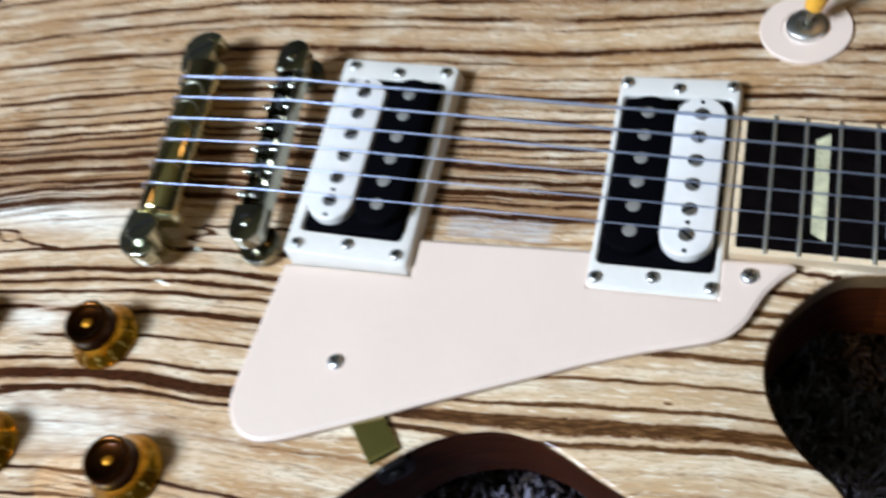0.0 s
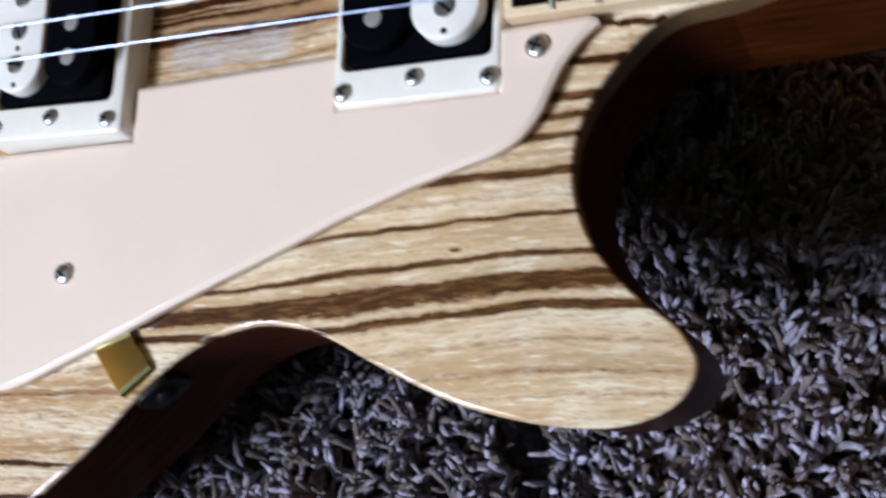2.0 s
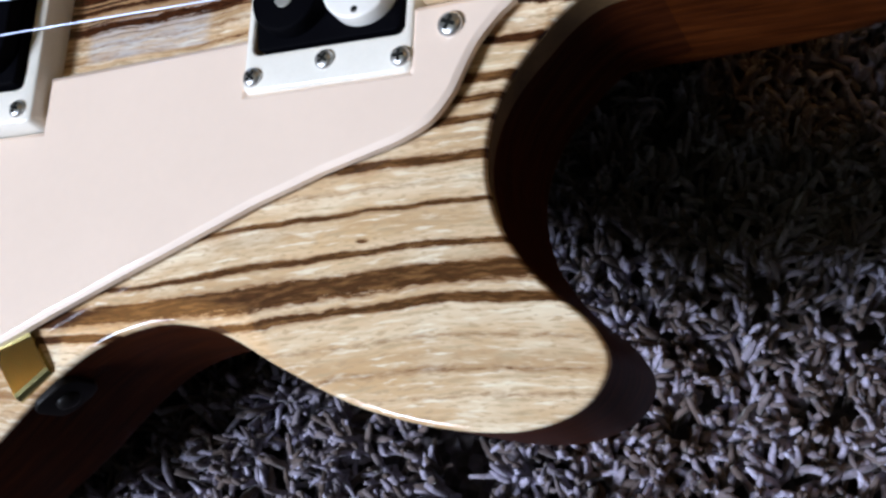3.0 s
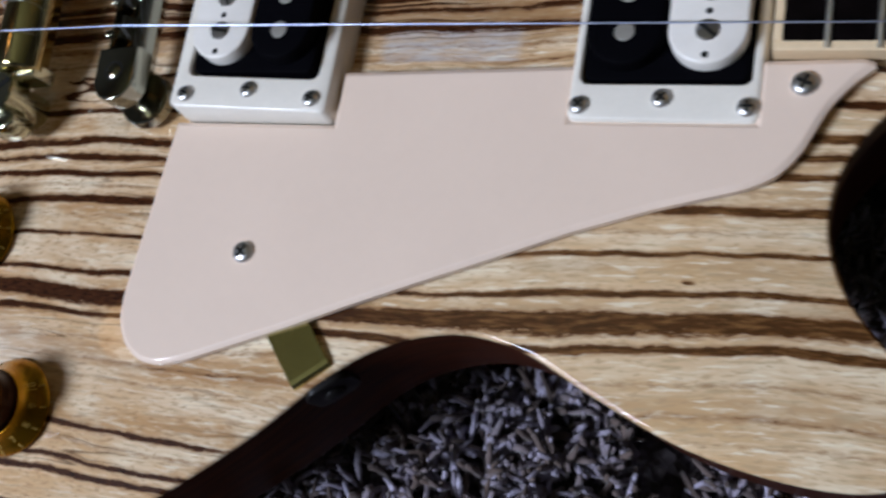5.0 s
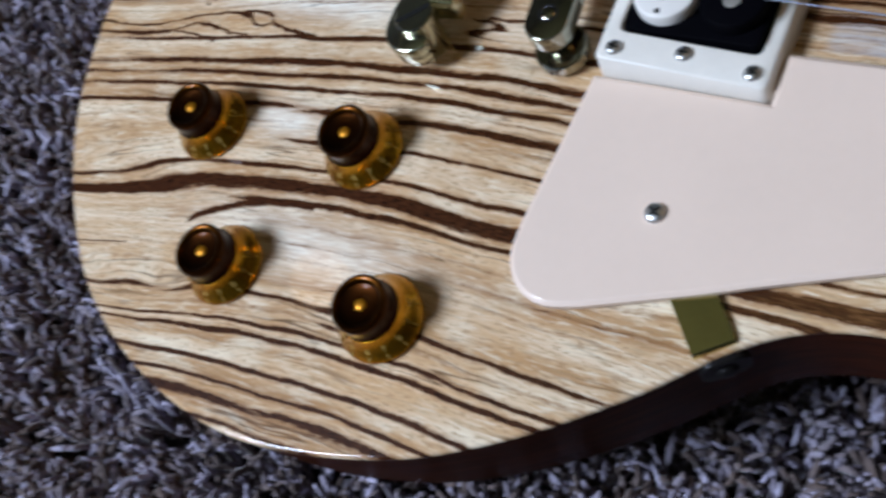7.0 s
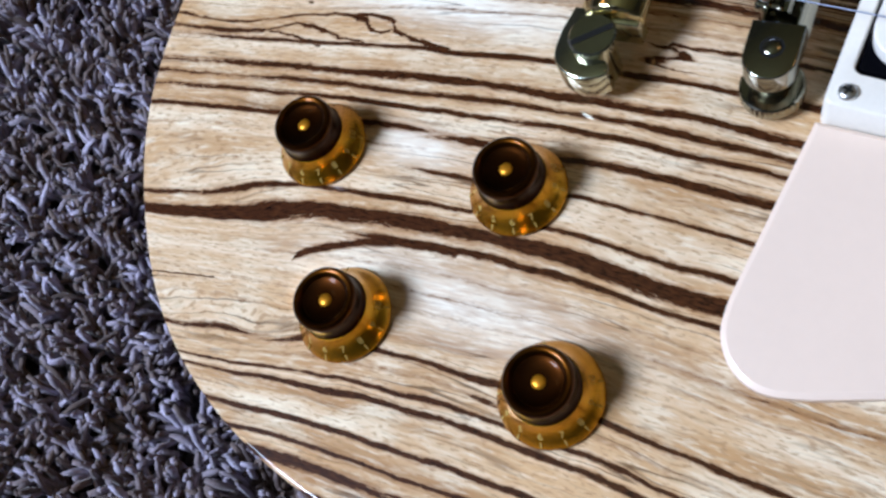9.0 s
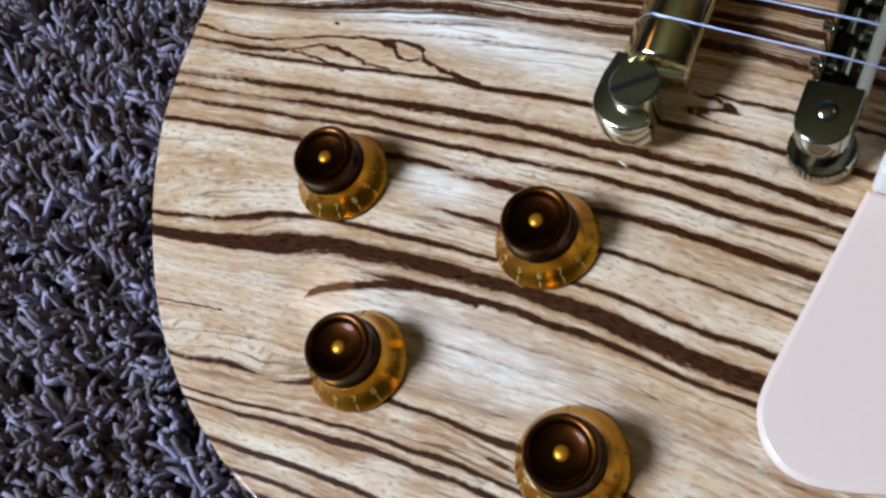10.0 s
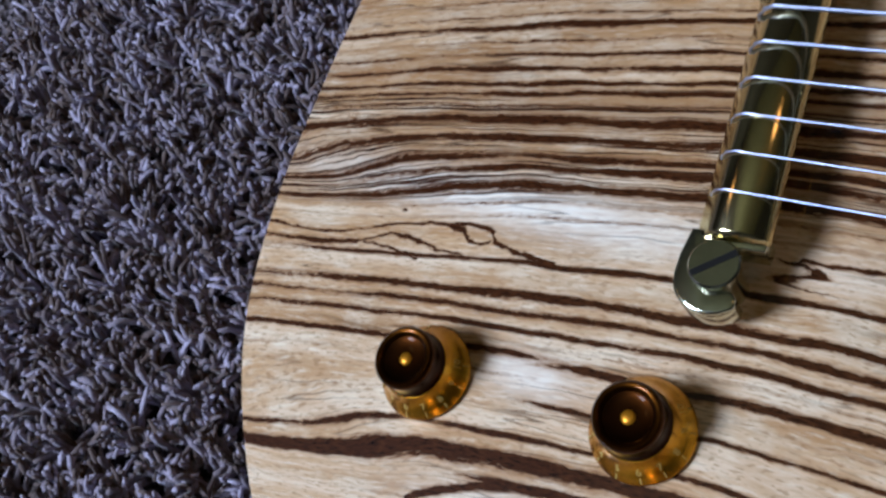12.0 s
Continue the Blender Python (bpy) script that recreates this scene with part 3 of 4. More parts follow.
for k, (x, y) in enumerate(edge):
    (xa, ya), (xb, yb) = edge[max(0, k - 1)], edge[min(len(edge) - 1, k + 1)]
    l = math.hypot(xb - xa, yb - ya)
    nx, ny = (yb - ya) / l, (xa - xb) / l
    u = k / (len(edge) - 1)
    low = -2.0 - 7.5 * min(1.0, 1.9 * u) * min(1.0, 6.0 * (1.02 - u))
    rings.append([(x + nx * d, y + ny * d, z) for d, z in ((-1.0, -1.75), (0.12, -1.75), (0.14, low + 0.3), (-1.0, low))])
part("maple_core", loft(rings), M_CORE, guitar, "unstained maple layer along the cutaway wall, darkened for the shade there")

# Neck, tilted back, with its fingerboard.
SCALE_END, SCALE, NECK_SLOPE = -32.5, 628.0, -0.058
BOARD_X0, BOARD_X1 = 132.5, 591.0


def board_z(x):
    return 7.8 + NECK_SLOPE * (x - BOARD_X0)


def half_width(x):
    return 28.3 + (21.3 - 28.3) * (x - BOARD_X0) / (BOARD_X1 - BOARD_X0)


rings = []
for x, depth, square in ((158, 56, 0.2), (190, 53.5, 0.2), (206, 51.5, 0.2), (218, 48.5, 0.2), (230, 43.5, 0.23), (243, 37, 0.29), (258, 30, 0.4), (276, 24, 0.53), (298, 20, 0.66), (325, 18, 0.74), (350, 17.5, 0.75), (400, 16.5, 0.75), (560, 15.5, 0.75), (BOARD_X1, 15.5, 0.75)):
    w, z = half_width(x) - 0.25, min(-1.5, board_z(x) - 5.5)
    rings.append([(x, -w * math.copysign(abs(math.cos(math.pi * k / 16)) ** (square / 0.75), math.cos(math.pi * k / 16)), z - depth * math.sin(math.pi * k / 16) ** square) for k in range(17)])
part("neck", loft(rings), M_NECK, guitar, "reddish-brown mahogany neck with a deep heel")
rings = []
for x, dz, w in ((BOARD_X1 + 0.5, 0, 21.5), (BOARD_X1 + 25, 3, 28), (BOARD_X1 + 60, 12, 40), (BOARD_X1 + 150, 38, 34), (BOARD_X1 + 185, 49, 20)):
    z = board_z(BOARD_X1) - 3 - dz
    rings.append([(x, -w, z), (x, w, z), (x, w, z - 14), (x, -w, z - 14)])
part("headstock", loft(rings), M_MAHOGANY, guitar, "plain brown headstock tilted back", smooth=False)


def board_ring(x, out, top, low):
    w = half_width(x) + out
    return [(x, -w, board_z(x) + low), (x, w, board_z(x) + low), (x, w, board_z(x) + top - 0.9), (x, w * 0.55, board_z(x) + top - 0.15), (x, 0, board_z(x) + top),
            (x, -w * 0.55, board_z(x) + top - 0.15), (x, -w, board_z(x) + top - 0.9)]


board = part("fingerboard", loft([board_ring(x, -2.0, 0.3, -5.4) for x in (BOARD_X0 + 2.0, BOARD_X1)]), M_ROSEWOOD, guitar, "dark rosewood fingerboard", smooth=False)
for side in (-1, 1):
    rings = []
    for x in (BOARD_X0, 250, 400, BOARD_X1):
        w, z = half_width(x), board_z(x)
        rings.append([(x, side * (w - 2.0), z - 5.4), (x, side * w, z - 5.4), (x, side * w, z - 0.9), (x, side * (w - 0.4), z - 0.5), (x, side * (w - 2.0), z - 0.4)])
    part("binding", loft(rings), M_BINDING, board, "cream plastic edge binding")
part("binding", slab([(BOARD_X0 + 2.0, -26.2), (BOARD_X0 + 2.0, 26.2), (BOARD_X0, 26.2), (BOARD_X0, -26.2)], 2.2, 7.8, 0.3), M_BINDING, board, "cream plastic end binding")
for fret_no in range(1, 23):
    x = SCALE_END + SCALE * 2 ** (-fret_no / 12)
    w = half_width(x) - 0.3
    rings = []
    for k in range(13):
        y = -w + 2 * w * k / 12
        z = board_z(x) + 0.25 - 0.9 * (y / w) ** 2 * 0.75
        h = 1.1 if 0 < k < 12 else 0.5
        rings.append([(x - 0.8, y, z - 0.2), (x - 0.62, y, z + 0.6 * h), (x - 0.25, y, z + 0.95 * h), (x + 0.25, y, z + 0.95 * h), (x + 0.62, y, z + 0.6 * h), (x + 0.8, y, z - 0.2)])
    part("fret", loft(rings), M_FRET, board, "worn nickel-silver fret wire" if fret_no == 1 else "")
for lower in (21, 19, 17, 15, 12, 9, 7, 5, 3):
    xa, xb = SCALE_END + SCALE * 2 ** (-lower / 12), SCALE_END + SCALE * 2 ** (-(lower - 1) / 12)
    c, h, l = (xa + xb) / 2, (xb - xa) * (0.21 if lower == 21 else 0.24), half_width(xa) * 0.76
    z = board_z(c)
    rings = []
    for k in range(9):
        u = -1 + k / 4
        ya, yb = l * u, l * u * 0.87
        za = z + 0.66 - 0.62 * (l * u / half_width(xa)) ** 2
        rings.append([(c - h, yb, z - 1.5), (c + h, ya, z - 1.5), (c + h, ya, za), (c - h, yb, za)])
    part("inlay", loft(rings), M_PEARL if lower in (21, 15, 9, 5) else M_PEARL_BLUE, board, "aged cream pearl trapezoid inlay" if lower in (21, 15, 9, 5) else "blue-white pearl trapezoid inlay")
part("nut", box(BOARD_X1, BOARD_X1 + 4, -21.5, 21.5, board_z(591) - 4, board_z(591) + 1.6, 0.5), M_IVORY, guitar, "ivory string nut")


# Screws, built once.
def screw_mesh(r, h):
    return mesh_of(lathe([(r, 0), (r, h * 0.3), (r * 0.93, h * 0.6), (r * 0.72, h * 0.88), (r * 0.4, h), (0.05, h)], 20), "screw", M_SCREW)


def cross_mesh(r):
    a, b = r * 0.62, r * 0.16
    pts = [(a, b), (b, b), (b, a), (-b, a), (-b, b), (-a, b), (-a, -b), (-b, -b), (-b, -a), (b, -a), (b, -b), (a, -b)]
    return mesh_of(slab(pts, 0, 0.25, 0.0), "cross_recess", M_SLOT, False)


SCREW_S, SCREW_L, CROSS_S, CROSS_L = screw_mesh(2.35, 1.3), screw_mesh(2.9, 1.6), cross_mesh(2.2), cross_mesh(2.7)
turns = random.Random(5)


def screw(parent, x, y, z, large=False, rx=0, ry=0):
    m = at_mm(x, y, z, rx, ry, turns.uniform(0, 90))
    part("screw", SCREW_L if large else SCREW_S, None, parent, "", m)
    h = 1.6 if large else 1.3
    cm = m @ at_mm(0, 0, h - 0.19)
    part("cross_recess", CROSS_L if large else CROSS_S, None, parent, "", cm)


# Pickguard: notched round the bridge pickup, running to a point by the neck.
guard_outline = [(25.2, -46.9), (25.2, -32.0), (88.4, -30.6), (88.4, -44.6), (130.2, -44.6), (130.2, -29.6), (151.5, -29.2), (153.6, -29.9), (153.9, -31.2)]
guard_outline += spline([(150.5, -34), (145.6, -40), (142.6, -46), (140.2, -51), (135.2, -56.8), (127.6, -60.4)], 5, False)
guard_outline += [(110, -65.5), (92, -71.9), (68, -81.9), (55, -87.2), (36.5, -95.0), (23, -101.0)]
guard_outline += spline([(-3, -111.6), (-12.8, -114.3), (-19, -113.6), (-24.4, -109.9), (-28, -103.5), (-28.6, -95)], 5, False) + [(-24.6, -46.9)]
guard_outline.reverse()
bevel = [[(x, y, 2.0) for x, y in guard_outline], [(x, y, 3.9) for x, y in guard_outline], [(x, y, 4.55) for x, y in inset(guard_outline, 1.0)], [(x, y, 4.7) for x, y in inset(guard_outline, 1.35)]]
guard = part("pickguard", loft(bevel), M_GUARD, guitar, "matt pale pink-cream plastic pickguard with bevelled edge", smooth=False)
screw(guard, 6.6, -82.9, 4.7, True)
screw(guard, 139.7, -35.4, 4.7, True)


# Pickup rings and zebra humbuckers.
def pickup(cx, half_l, half_w, z_left, z_right, coil_z, white_left):
    """A slanted frame with its six screws, and the pickup in it: a white and a black coil."""
    def top(x):
        return z_left + (z_right - z_left) * (x - cx + half_w) / (2 * half_w)
    outer = rounded_box(cx - half_w, cx + half_w, -half_l, half_l, 3.0)
    inner = rounded_box(cx - 19.6, cx + 19.6, -35.6, 35.6, 2.2)
    rings = [[(x, y, 0.05) for x, y in outer]]
    for d, k in ((0.0, 0.7), (0.25, 0.25), (0.8, 0.0)):
        rings.append([(x, y, top(x) - k) for x, y in inset(outer, 0.9 + d)])
    rings.append([(x, y, top(x)) for x, y in inset(inner, -0.4)])
    rings.append([(x, y, top(x) - 0.4) for x, y in inner])
    rings.append([(x, y, 0.05) for x, y in inner])
    ring = part("pickup_ring", loft(rings, False, False), M_IVORY, guitar, "ivory plastic pickup frame with rounded corners")
    slope = math.degrees(math.atan2(z_left - z_right, 2 * half_w))
    for sy in (-1, 1):
        for dx, dy in ((-19, 41.2), (0, 39.3), (19, 41.2)):
            screw(ring, cx + dx, sy * dy, top(cx + dx) - 0.05, False, 0, slope)
    unit = part("pickup", slab(rounded_box(cx - 18.9, cx + 18.9, -34.6, 34.6, 2), 0.3, coil_z - 4.5, 0.4), M_BLACK, guitar, "humbucker pickup with one white and one black coil")
    for side in (-1, 1):
        white = (side < 0) == white_left
        x = cx + side * 9.35
        pts = rounded_box(x - 8.9, x + 8.9, -32.6, 32.6, 8.8, 10)
        coil = part("white_coil" if white else "black_coil", slab(pts, coil_z - 4.4, coil_z, 0.7), M_COIL if white else M_BLACK, unit, "white bobbin with six slotted screws" if white else "glossy black bobbin with six steel slugs")
        for k in range(6):
            y = -24.6 + 9.9 * k
            if white:
                bm = lathe([(2.7, -1.0), (2.7, 0.3), (2.45, 0.58), (1.6, 0.68), (0.05, 0.7)], 18)
                part("pole_screw", bm, M_SLUG, unit, "", at_mm(x, y, coil_z))
                part("pole_slot", box(-2.5, 2.5, -0.48, 0.48, 0.0, 0.74, 0.0), M_SLOT, unit, "", at_mm(x, y, coil_z, 0, 0, turns.uniform(0, 180)))
            else:
                bm = lathe([(2.4, -1.0), (2.4, 0.15), (2.25, 0.28), (0.05, 0.3)], 18)
                part("pole_slug", bm, M_DISC, unit, "", at_mm(x, y, coil_z))
        if white:
            for y in (-30.6, -19.8, 30.3):
                part("bobbin_hole", lathe([(0.85, -0.3), (0.85, 0.04), (0.05, 0.04)], 12), M_SLOT, unit, "", at_mm(x, y, coil_z))


pickup(0.0, 45.9, 24.6, 11.2, 7.6, 14.8, True)
pickup(109.2, 45.6, 22.6, 5.6, 4.9, 9.8, False)


# Tailpiece: a round-backed bar with slotted ears on two studs.
def tail_x(y):
    return -83.3 - 0.075 * y


TAIL = at_mm(-83.3, 0, 0, 0, 0, math.degrees(math.atan(0.075)))
# The bar in section: a rounded crown, a long slope behind it and a short steep front.
prof = spline([(8.2, 10.5), (9.0, 14.0), (7.5, 17.0), (3.8, 19.3), (0.4, 19.6), (-3.0, 19.0), (-5.2, 17.4), (-7.8, 14.0), (-9.6, 10.8), (-8.6, 7.4), (0, 6.4), (6.4, 7.2)], 3)
rings = []
for y, k in ((-36.5, 0.80), (-36.2, 0.92), (-35.4, 1.0), (35.4, 1.0), (36.2, 0.92), (36.5, 0.80)):
    rings.append([(x * k, y, 13.0 + (z - 13.0) * k) for x, z in prof])
tail = part("tailpiece", loft(rings), M_TAIL, guitar, "polished nickel stop tailpiece bar", TAIL)
for s in (-1, 1):
    ear = [(8.6, 34), (-10.0, 34), (-11.4, 41), (-11.6, 46)] + [(-2.2 - 9.3 * math.cos(radians(a)), 46.8 + 8.2 * math.sin(radians(a))) for a in range(10, 150, 14)]
    ear += [(4.4, 50.2), (3.0, 48.6), (0.5, 48.2), (-2.5, 47.2), (-5.2, 44.5), (-5.2, 41.5), (-2.5, 38.8), (0.5, 37.8), (8.3, 37.8)]
    if s < 0:
        ear = [(x, -y) for x, y in ear]
    else:
        ear = list(reversed(ear))
    ar = sum(a[0] * b[1] - b[0] * a[1] for a, b in zip(ear, ear[1:] + ear[:1]))
    if ar < 0:
        ear.reverse()
    part("ear", slab(ear, 5.5, 14.6, 0.7, 0.9), M_EAR, tail, "slotted end of the bar")
    bm = lathe([(5.2, 0.0), (5.2, 14.7), (6.2, 14.8), (6.3, 16.6), (5.8, 17.1), (0.05, 17.15)], 28)
    part("stud", bm, M_EAR, tail, "slotted stud", at_mm(-2.0, s * 43.2, 0))
    part("stud_slot", box(-5.9, 5.9, -0.85, 0.85, 16.0, 17.25, 0.0), M_SLOT, tail, "", at_mm(-2.0, s * 43.2, 0, 0, 0, 36))

# Bridge: a long rounded bar with six saddles, on two posts with thumbwheels.
BRIDGE = at_mm(-40.2, 0, 0, 0, 0, math.degrees(math.atan(0.075)))
bridge = part("bridge", loft([[(x, y, z) for x, y in inset(rounded_box(-6.4, 6.4, -47.2, 47.2, 6.3, 10), d)] for d, z in ((2.6, 8.3), (2.2, 8.5), (0.25, 12.7), (0.0, 13.1), (0.3, 13.4))]), M_CHROME, guitar, "nickel tune-adjustable bridge bar", BRIDGE)
for s in (-1, 1):
    end = [(x, s * y) for x, y in ((6.4, 31.5), (6.4, 41.0))] + [(6.4 * math.cos(radians(a)), s * (40.9 + 6.3 * math.sin(radians(a)))) for a in range(12, 180, 12)] + [(-6.4, s * 41.0), (-6.4, s * 31.5)]
    ar = sum(a[0] * b[1] - b[0] * a[1] for a, b in zip(end, end[1:] + end[:1]))
    if ar < 0:
        end.reverse()
    part("end_block", slab(end, 13.35, 19.6, 0.6), M_CHROME, bridge, "rounded bridge end")
    # The rails lean inwards, so that their flanks face up a little.
    sect = ((s * 6.5, 13.3), (s * 6.3, 14.0), (s * 4.5, 18.4), (s * 4.2, 18.8), (s * 3.9, 18.8), (s * 3.7, 18.3), (s * 3.7, 13.3))
    part("rail", loft([[(x, y, z) for x, z in sect] for y in (-31.8, 31.8)]), M_CHROME, bridge)
    part("post_top", lathe([(2.2, 19.0), (2.2, 19.9), (1.6, 20.3), (0.05, 20.35)], 18), M_CHROME, bridge, "", at_mm(0, s * 38.6, 0))
    part("post_ring", lathe([(2.9, 19.3), (2.9, 19.72), (0.05, 19.72)], 18), M_SLOT, bridge, "", at_mm(0, s * 38.6, 0))
    part("post", lathe([(3.4, 0.0), (3.4, 9.0), (0.05, 9.0)], 18), M_CHROME, bridge, "", at_mm(0, s * 40.6, 0))
    wheel = []
    for z, k in ((1.8, 0.94), (2.2, 1.0), (5.6, 1.0), (6.0, 0.94)):
        wheel.append([((7.7 + (0.3 if i % 2 else 0.0)) * k * math.cos(2 * math.pi * i / 72), (7.7 + (0.3 if i % 2 else 0.0)) * k * math.sin(2 * math.pi * i / 72), z) for i in range(72)])
    part("thumbwheel", loft(wheel), M_CHROME, bridge, "knurled nickel thumbwheel", at_mm(0, s * 40.6, 0))


def string_y(k, x):
    y_bridge = -25.6 + 51.2 * k / 5
    y_nut = -17.5 + 35.0 * k / 5
    return y_bridge + (y_nut - y_bridge) * (x + 39.0) / 632.0


STRING_TOP = 20.9
for k in range(6):
    y = string_y(k, -39)
    dx = (0.6, -1.0, -2.0, 0.8, -1.0, -2.0)[k]
    pts = [(dx + 2.6, 13.3), (dx + 2.6, 17.2), (dx + 0.5, STRING_TOP - 0.5), (dx - 0.5, STRING_TOP - 0.5), (dx - 2.6, 16.8), (dx - 2.6, 13.3)]
    part("saddle", loft([[(x, yy, z) for x, z in pts] for yy in (y - 3.4, y - 3.0, y + 3.0, y + 3.4)]), M_CHROME, bridge, "notched nickel saddle", smooth=False)
    part("saddle_screw", tube([(-7.4, y, 16.2), (5.0, y, 16.2)], 1.15, 10), M_CHROME, bridge)
    part("screw_head", lathe([(1.5, 0), (1.5, 0.8), (1.2, 1.1), (0.05, 1.15)], 14), M_CHROME, bridge, "", at_mm(-6.3, y, 16.4, 0, -90, 0))

# Strings: over the tailpiece and the saddles to the nut; the three treble ones are plain.
for k in range(6):
    r = (0.16, 0.20, 0.25, 0.34, 0.44, 0.55)[k] + 0.05
    yb = string_y(k, -39)
    xt = tail_x(yb)
    pts = [(xt - 7.8, yb, 12.0), (xt - 7.4, yb, 15.6), (xt - 5.6, yb, 18.6), (xt - 3.0, yb, 19.75 + r), (xt, yb, 19.75 + r), (xt + 6, yb, 19.85 + r), (-40.5, yb, STRING_TOP - 0.05), (-39.0, yb, STRING_TOP + r * 0.5)]
    pts += [(x, string_y(k, x), STRING_TOP - 0.0605 * (x + 39.0)) for x in (0, 60, 132, 300, BOARD_X1)]
    part("string", tube(pts, r, 8), M_STEEL, guitar, "plain steel string" if k < 3 else "wound nickel string")

# Four bell-shaped control knobs with a scale round the skirt.
knob_mesh = mesh_of(lathe([(11.9, 0.5), (13.3, 0.6), (13.5, 1.2), (13.2, 1.9), (11.9, 3.4), (10.7, 5.0), (9.9, 6.6), (9.4, 8.2), (0.05, 8.2)], 48), "control_knob", M_AMBER)
cap_mesh = mesh_of(lathe([(9.35, 8.0), (8.8, 8.8), (8.45, 9.8), (8.5, 12.0), (8.7, 13.4), (8.5, 14.0), (6.6, 14.0), (5.4, 13.6), (4.6, 13.35), (2.4, 13.2), (0.05, 13.2)], 48), "cap", M_AMBER_SHADED)
ring_profile = [(5.8, 13.4), (8.72, 13.5), (8.6, 14.5), (8.0, 15.1), (7.3, 15.1), (6.6, 14.6), (5.8, 13.4)]
rim_mesh = mesh_of(loft([[(r * math.cos(math.pi * k / 24), r * math.sin(math.pi * k / 24), z) for k in range(48)] for r, z in ring_profile], False, False), "rim", M_AMBER_RIM)
# The dish's central highlight, modelled as a small raised gold dot.
glint_mesh = mesh_of(lathe([(1.9, 13.1), (1.7, 13.4), (1.2, 13.7), (0.6, 13.82), (0.05, 13.85)], 20), "dish_glint", M_DISH_GLINT)
tick_mesh = mesh_of(box(-0.9, 0.8, -0.16, 0.16, -0.1, 0.1, 0.0), "scale_tick", M_MARK, False)
digits = [letters(str(d), 2.9, 0.05) for d in range(11)]
for x, y, turn in ((-153.0, -87.0, 122), (-90.2, -83.4, 140), (-121.6, -131.2, 126), (-60.2, -131.2, 134)):
    knob = part("control_knob", knob_mesh, None, guitar, "amber bell-shaped control knob with a numbered skirt", at_mm(x, y, 0.0))
    part("cap", cap_mesh, None, knob, "dished amber cap, darkened for the dark ceiling it would mirror")
    part("rim", rim_mesh, None, knob, "rounded amber rim of the cap")
    part("dish_glint", glint_mesh, None, knob, "gold dot standing in for the highlight in the dish")
    for d in range(11):
        a = turn + 27.5 * d - 15
        ca, sa = math.cos(radians(a)), math.sin(radians(a))
        part("scale_digit", digits[d], None, knob, "pale printed numeral" if d == 0 else "", at_mm(11.1 * ca, 11.1 * sa, 4.45) @ pose(0, 0, 0, 0, 0, a + 90) @ pose(0, 0, 0, 55, 0, 0))
        part("scale_tick", tick_mesh, None, knob, "", pose(0, 0, 0, 0, 0, a) @ at_mm(12.75, 0, 2.55) @ pose(0, 0, 0, 0, 55, 0))

# Selector switch: ivory washer, nickel nut, amber tip.
switch = part("selector_switch", lathe([(16.6, 0.05), (16.6, 1.1), (16.2, 1.5), (9.0, 1.5), (8.6, 1.1), (0.05, 1.0)], 48), M_GUARD, guitar, "round ivory washer of the selector switch", at_mm(151.5, 73.0, 0))
part("nut", lathe([(7.2, 1.0), (7.2, 3.4), (6.6, 3.9), (3.6, 3.9), (3.3, 2.8), (0.05, 2.8)], 32), M_SCREW, switch, "knurled nickel nut")
part("lever", lathe([(1.5, 0), (1.5, 9), (0.05, 9)], 14), M_CHROME, switch, "", at_mm(0, 0, 2.5, -12, 14, 0))
part("tip", lathe([(2.6, 7.5), (3.6, 8.5), (3.9, 14), (3.6, 19), (2.6, 20.5), (0.05, 21)], 20), plain("amber_tip", (0.85, 0.42, 0.04), 0.3, 0.0, 0.5), switch, "amber plastic switch tip", at_mm(0, 0, 2.5, -12, 14, 0))

# Pickguard bracket: a flat strip from under the guard, bent down over the body's edge to a foot on the side.
ANGLE = -51.0
bracket = part("bracket", loft([[(u, v, w) for v, w in ((-5.6, a), (5.6, a), (5.6, b), (-5.6, b))] for u, a, b in ((-26, 2.1, 0.6), (7.8, 2.1, 0.6), (8.9, 1.9, 0.5), (9.6, 1.2, 0.1), (9.9, 0.2, -0.2))]), M_GOLD, guitar, "brass-coloured pickguard mounting strip", at_mm(25.4, -104.6, 0) @ pose(0, 0, 0, 0, 3.6, 0) @ pose(0, 0, 0, 0, 0, ANGLE), smooth=False)
foot = part("foot", slab(rounded_box(-5.6, 7.5, -14.0, -0.4, 4.0), 0.2, 3.4, 0.5), M_FOOT, bracket, "glossy black foot screwed to the side", at_mm(9.7, 0, 0) @ pose(0, 0, 0, 0, 90, 0) @ pose(0, 0, 0, 0, 0, 90))
part("screw", lathe([(3.1, 0), (3.1, 0.5), (2.7, 1.2), (1.7, 1.6), (0.05, 1.7)], 20), M_FOOT, foot, "black screw head", at_mm(1.0, -7.4, 3.3))

# ---- the two lamps that warm the room ----
glow = Nodes("warm_globe_glass")
glow.set(Base_Color=rgb(0.9, 0.75, 0.5), Roughness=0.3, Emission_Color=rgb(1.0, 0.5, 0.15), Emission_Strength=4.3)


def pendant(place, radius, label):
    """A globe on a cord from the ceiling, with a metal cap."""
    lamp = tagged(new("pendant_lamp"), label, "lamp")
    lamp.location = place
    bm = bmesh.new()
    bmesh.ops.create_uvsphere(bm, u_segments=32, v_segments=20, radius=radius)
    globe = part("globe", bm, glow.mat, lamp, "glowing glass globe")
    globe.visible_shadow = False
    top = radius * 1000
    part("cap", lathe([(30, top - 7), (32, top - 5), (30, top + 20), (8, top + 27), (0.05, top + 27)], 24), M_CHROME, lamp)
    part("cord", tube([(0, 0, top + 25), (0, 0, (RZ - place[2]) * 1000)], 3.0, 8), M_BLACK, lamp)


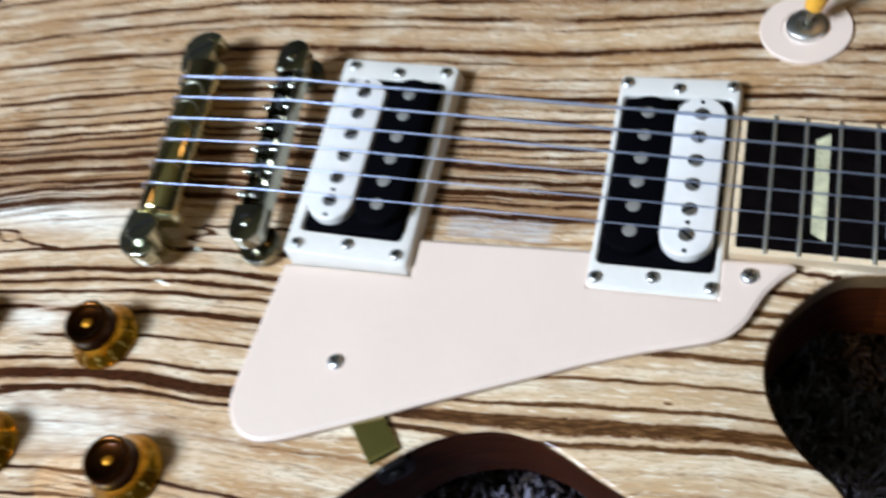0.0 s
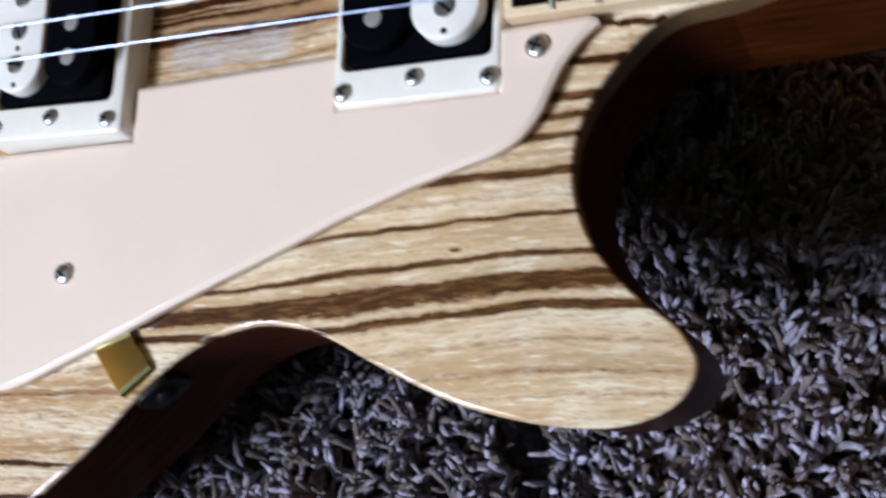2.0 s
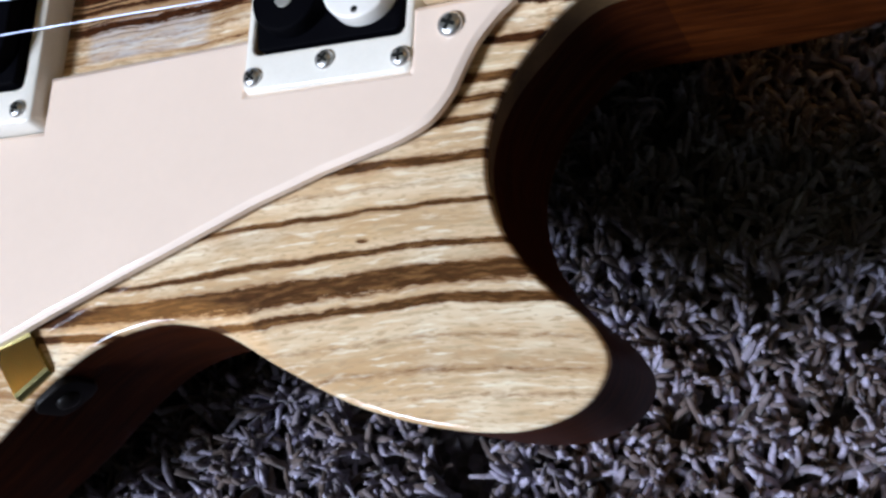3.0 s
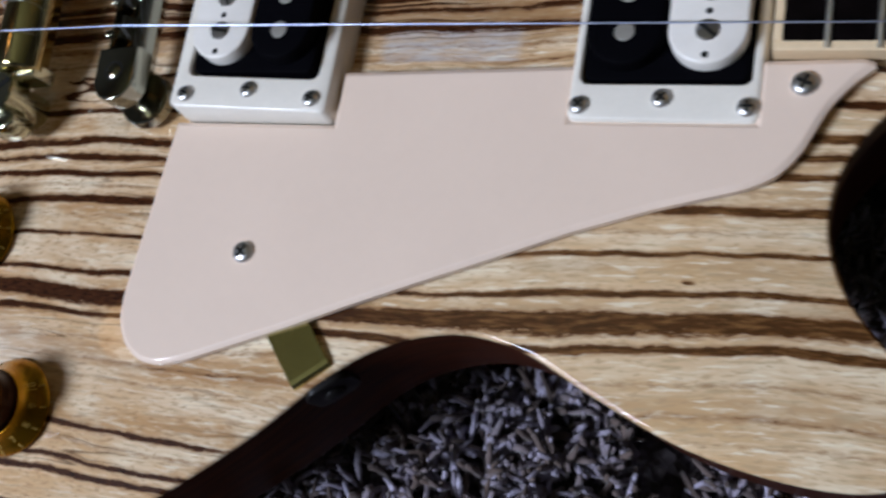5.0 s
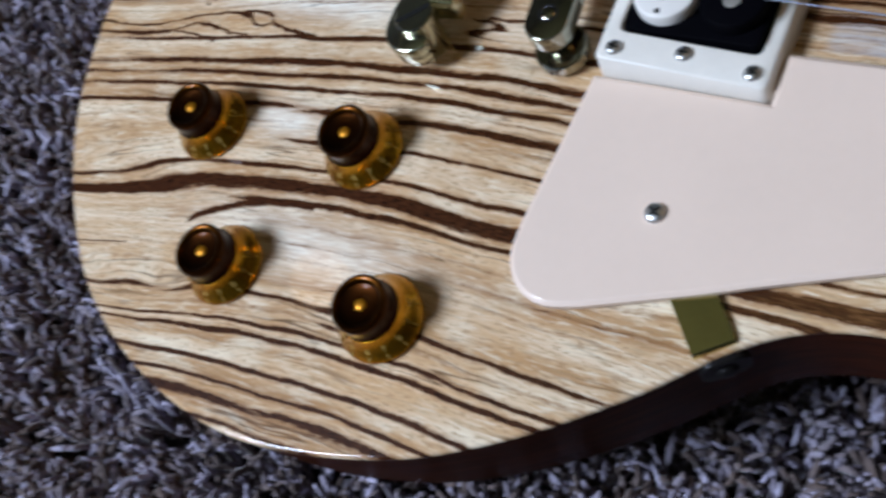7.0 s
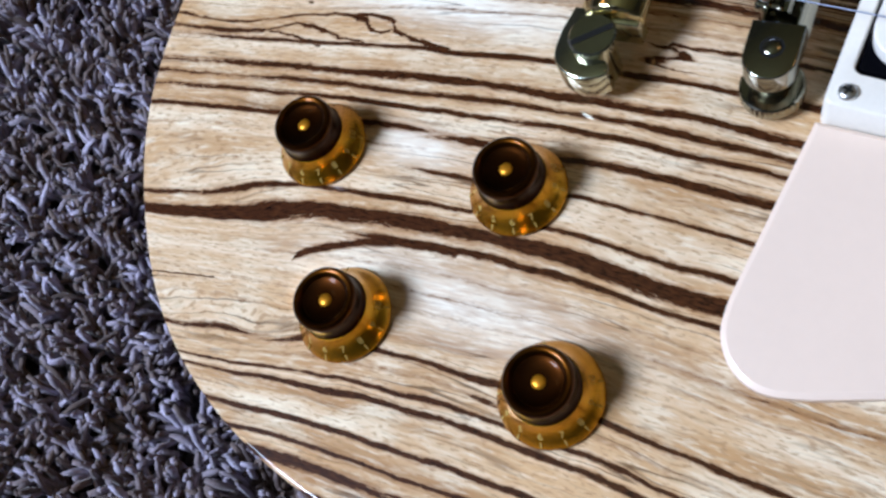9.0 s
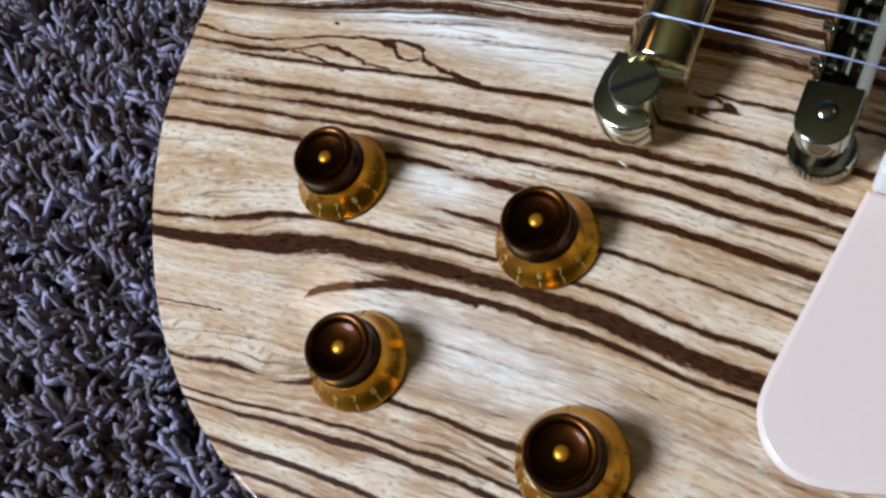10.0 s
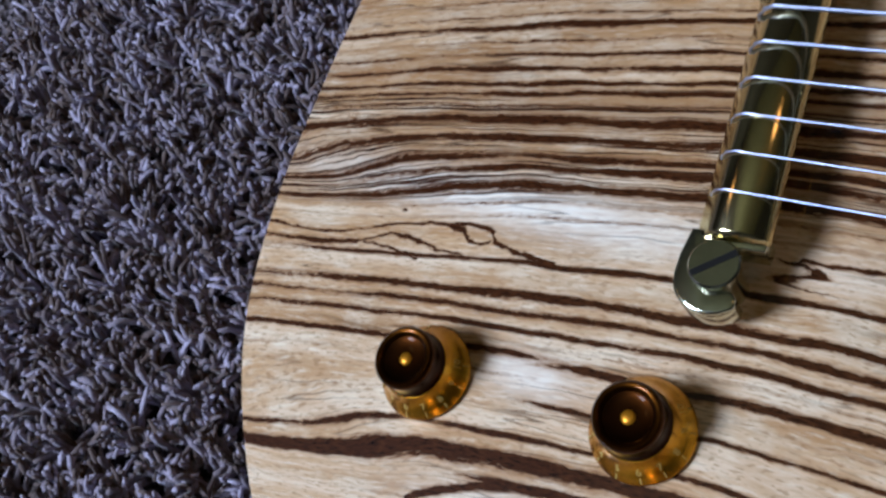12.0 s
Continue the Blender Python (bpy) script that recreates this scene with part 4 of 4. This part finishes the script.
pendant(LAMP_AT, 0.085, "small warm globe lamp hanging from the ceiling")
pendant(LANTERN_AT, 0.19, "large warm globe lamp hanging from the ceiling")


# ---- the carpet: thick shag tufts round the guitar ----
def in_outline(px, py, poly):
    inside = np.zeros(len(px), bool)
    for (x0, y0), (x1, y1) in zip(poly, poly[1:] + poly[:1]):
        cross = (y0 > py) != (y1 > py)
        inside ^= cross & (px < (x1 - x0) * (py - y0) / (y1 - y0 + 1e-12) + x0)
    return inside


def shag(name, x0, x1, y0, y1, gap, seed, hole=None):
    """Shag pile: tufts on a jittered grid, each of a few twisted yarn ends that lean together and splay at their tips, joined into one mesh."""
    rng = np.random.default_rng(seed)
    gx, gy = np.meshgrid(np.arange(x0, x1, gap), np.arange(y0, y1, gap))
    tx, ty = gx.ravel() + rng.uniform(-0.5, 0.5, gx.size) * gap, gy.ravel() + rng.uniform(-0.5, 0.5, gx.size) * gap
    if hole is not None:
        keep = ~in_outline(tx, ty, hole)
        tx, ty = tx[keep], ty[keep]
    ENDS = 6
    lay = 2.0 * np.sin(tx * 0.13 + 1.7 * np.sin(ty * 0.09)) + 1.8 * np.cos(ty * 0.15 + 1.5 * np.sin(tx * 0.07)) + rng.normal(0, 0.7, len(tx))
    tuft_lean, tuft_high = rng.uniform(0.1, 1.0, len(tx)), rng.normal(0, 2.1, len(tx))
    px = np.repeat(tx, ENDS) + rng.normal(0, 0.9, len(tx) * ENDS)
    py = np.repeat(ty, ENDS) + rng.normal(0, 0.9, len(tx) * ENDS)
    n = len(px)
    lean_dir = np.repeat(lay, ENDS) + rng.normal(0, 0.8, n)
    lean = np.clip(np.repeat(tuft_lean, ENDS) + rng.normal(0, 0.25, n), 0.05, 1.5)
    curl = rng.uniform(-0.5, 0.8, n)
    length = rng.uniform(14.0, 19.0, n) + np.repeat(tuft_high, ENDS)
    radius = rng.uniform(0.75, 1.25, n)
    base = rng.uniform(-15, -12, n)
    SEG, SIDES = 6, 5
    verts = np.zeros((n, SEG, SIDES, 3))
    cx, cy, cz = px.copy(), py.copy(), base.copy()
    ang = lean * 0.2
    side_turn = lean_dir.copy()
    ply, twist = rng.uniform(0, 2 * np.pi, n), rng.uniform(0.6, 1.3, n)
    for s in range(SEG):
        dx, dy, dz = np.sin(ang) * np.cos(side_turn), np.sin(ang) * np.sin(side_turn), np.cos(ang)
        ax, ay = -np.sin(side_turn), np.cos(side_turn)
        bx, by, bz = np.cos(ang) * np.cos(side_turn), np.cos(ang) * np.sin(side_turn), -np.sin(ang)
        r = radius * (0.7, 0.9, 1.0, 1.08, 1.12, 0.72)[s] * rng.uniform(0.85, 1.15, n)
        for k in range(SIDES):
            a = 2 * np.pi * k / SIDES
            c, d = np.cos(a), np.sin(a)
            q = r * (1.0 + 0.22 * np.cos(2 * (a - ply - twist * s)))
            verts[:, s, k, 0] = cx + q * (c * ax + d * bx)
            verts[:, s, k, 1] = cy + q * (c * ay + d * by)
            verts[:, s, k, 2] = cz + q * d * bz
        step = length / (SEG - 1)
        cx, cy, cz = cx + dx * step, cy + dy * step, cz + dz * step
        ang = ang + lean * 0.34 + curl * 0.10 + rng.normal(0, 0.15, n)
        side_turn = side_turn + curl * 0.2 + rng.normal(0, 0.3, n)
    quads = []
    for s in range(SEG - 1):
        for k in range(SIDES):
            quads.append((s * SIDES + k, s * SIDES + (k + 1) % SIDES, (s + 1) * SIDES + (k + 1) % SIDES, (s + 1) * SIDES + k))
    quads = np.array(quads)
    faces = (np.arange(n)[:, None, None] * SEG * SIDES + quads[None]).reshape(-1, 4)
    tips = np.arange(n)[:, None] * SEG * SIDES + (SEG - 1) * SIDES + np.arange(SIDES)[None]
    me = bpy.data.meshes.new(name)
    me.vertices.add(n * SEG * SIDES)
    me.vertices.foreach_set("co", (verts.reshape(-1, 3) * MM).astype(np.float32).ravel())
    loops = np.concatenate([faces.ravel(), tips.ravel()])
    sizes = np.concatenate([np.full(len(faces), 4), np.full(n, SIDES)])
    me.loops.add(len(loops))
    me.loops.foreach_set("vertex_index", loops.astype(np.int32))
    me.polygons.add(len(sizes))
    me.polygons.foreach_set("loop_start", np.concatenate([[0], np.cumsum(sizes)[:-1]]).astype(np.int32))
    me.polygons.foreach_set("use_smooth", np.ones(len(sizes), bool))
    me.update(calc_edges=True)
    me.validate()
    me.materials.append(M_YARN)
    return new(name, me)


tagged(shag("shag_carpet", -450, 340, -270, 150, 6.1, 11, inset(outline, 45.0)), "thick grey-brown shag carpet of curling yarn tufts", "carpet", kind="stuff")
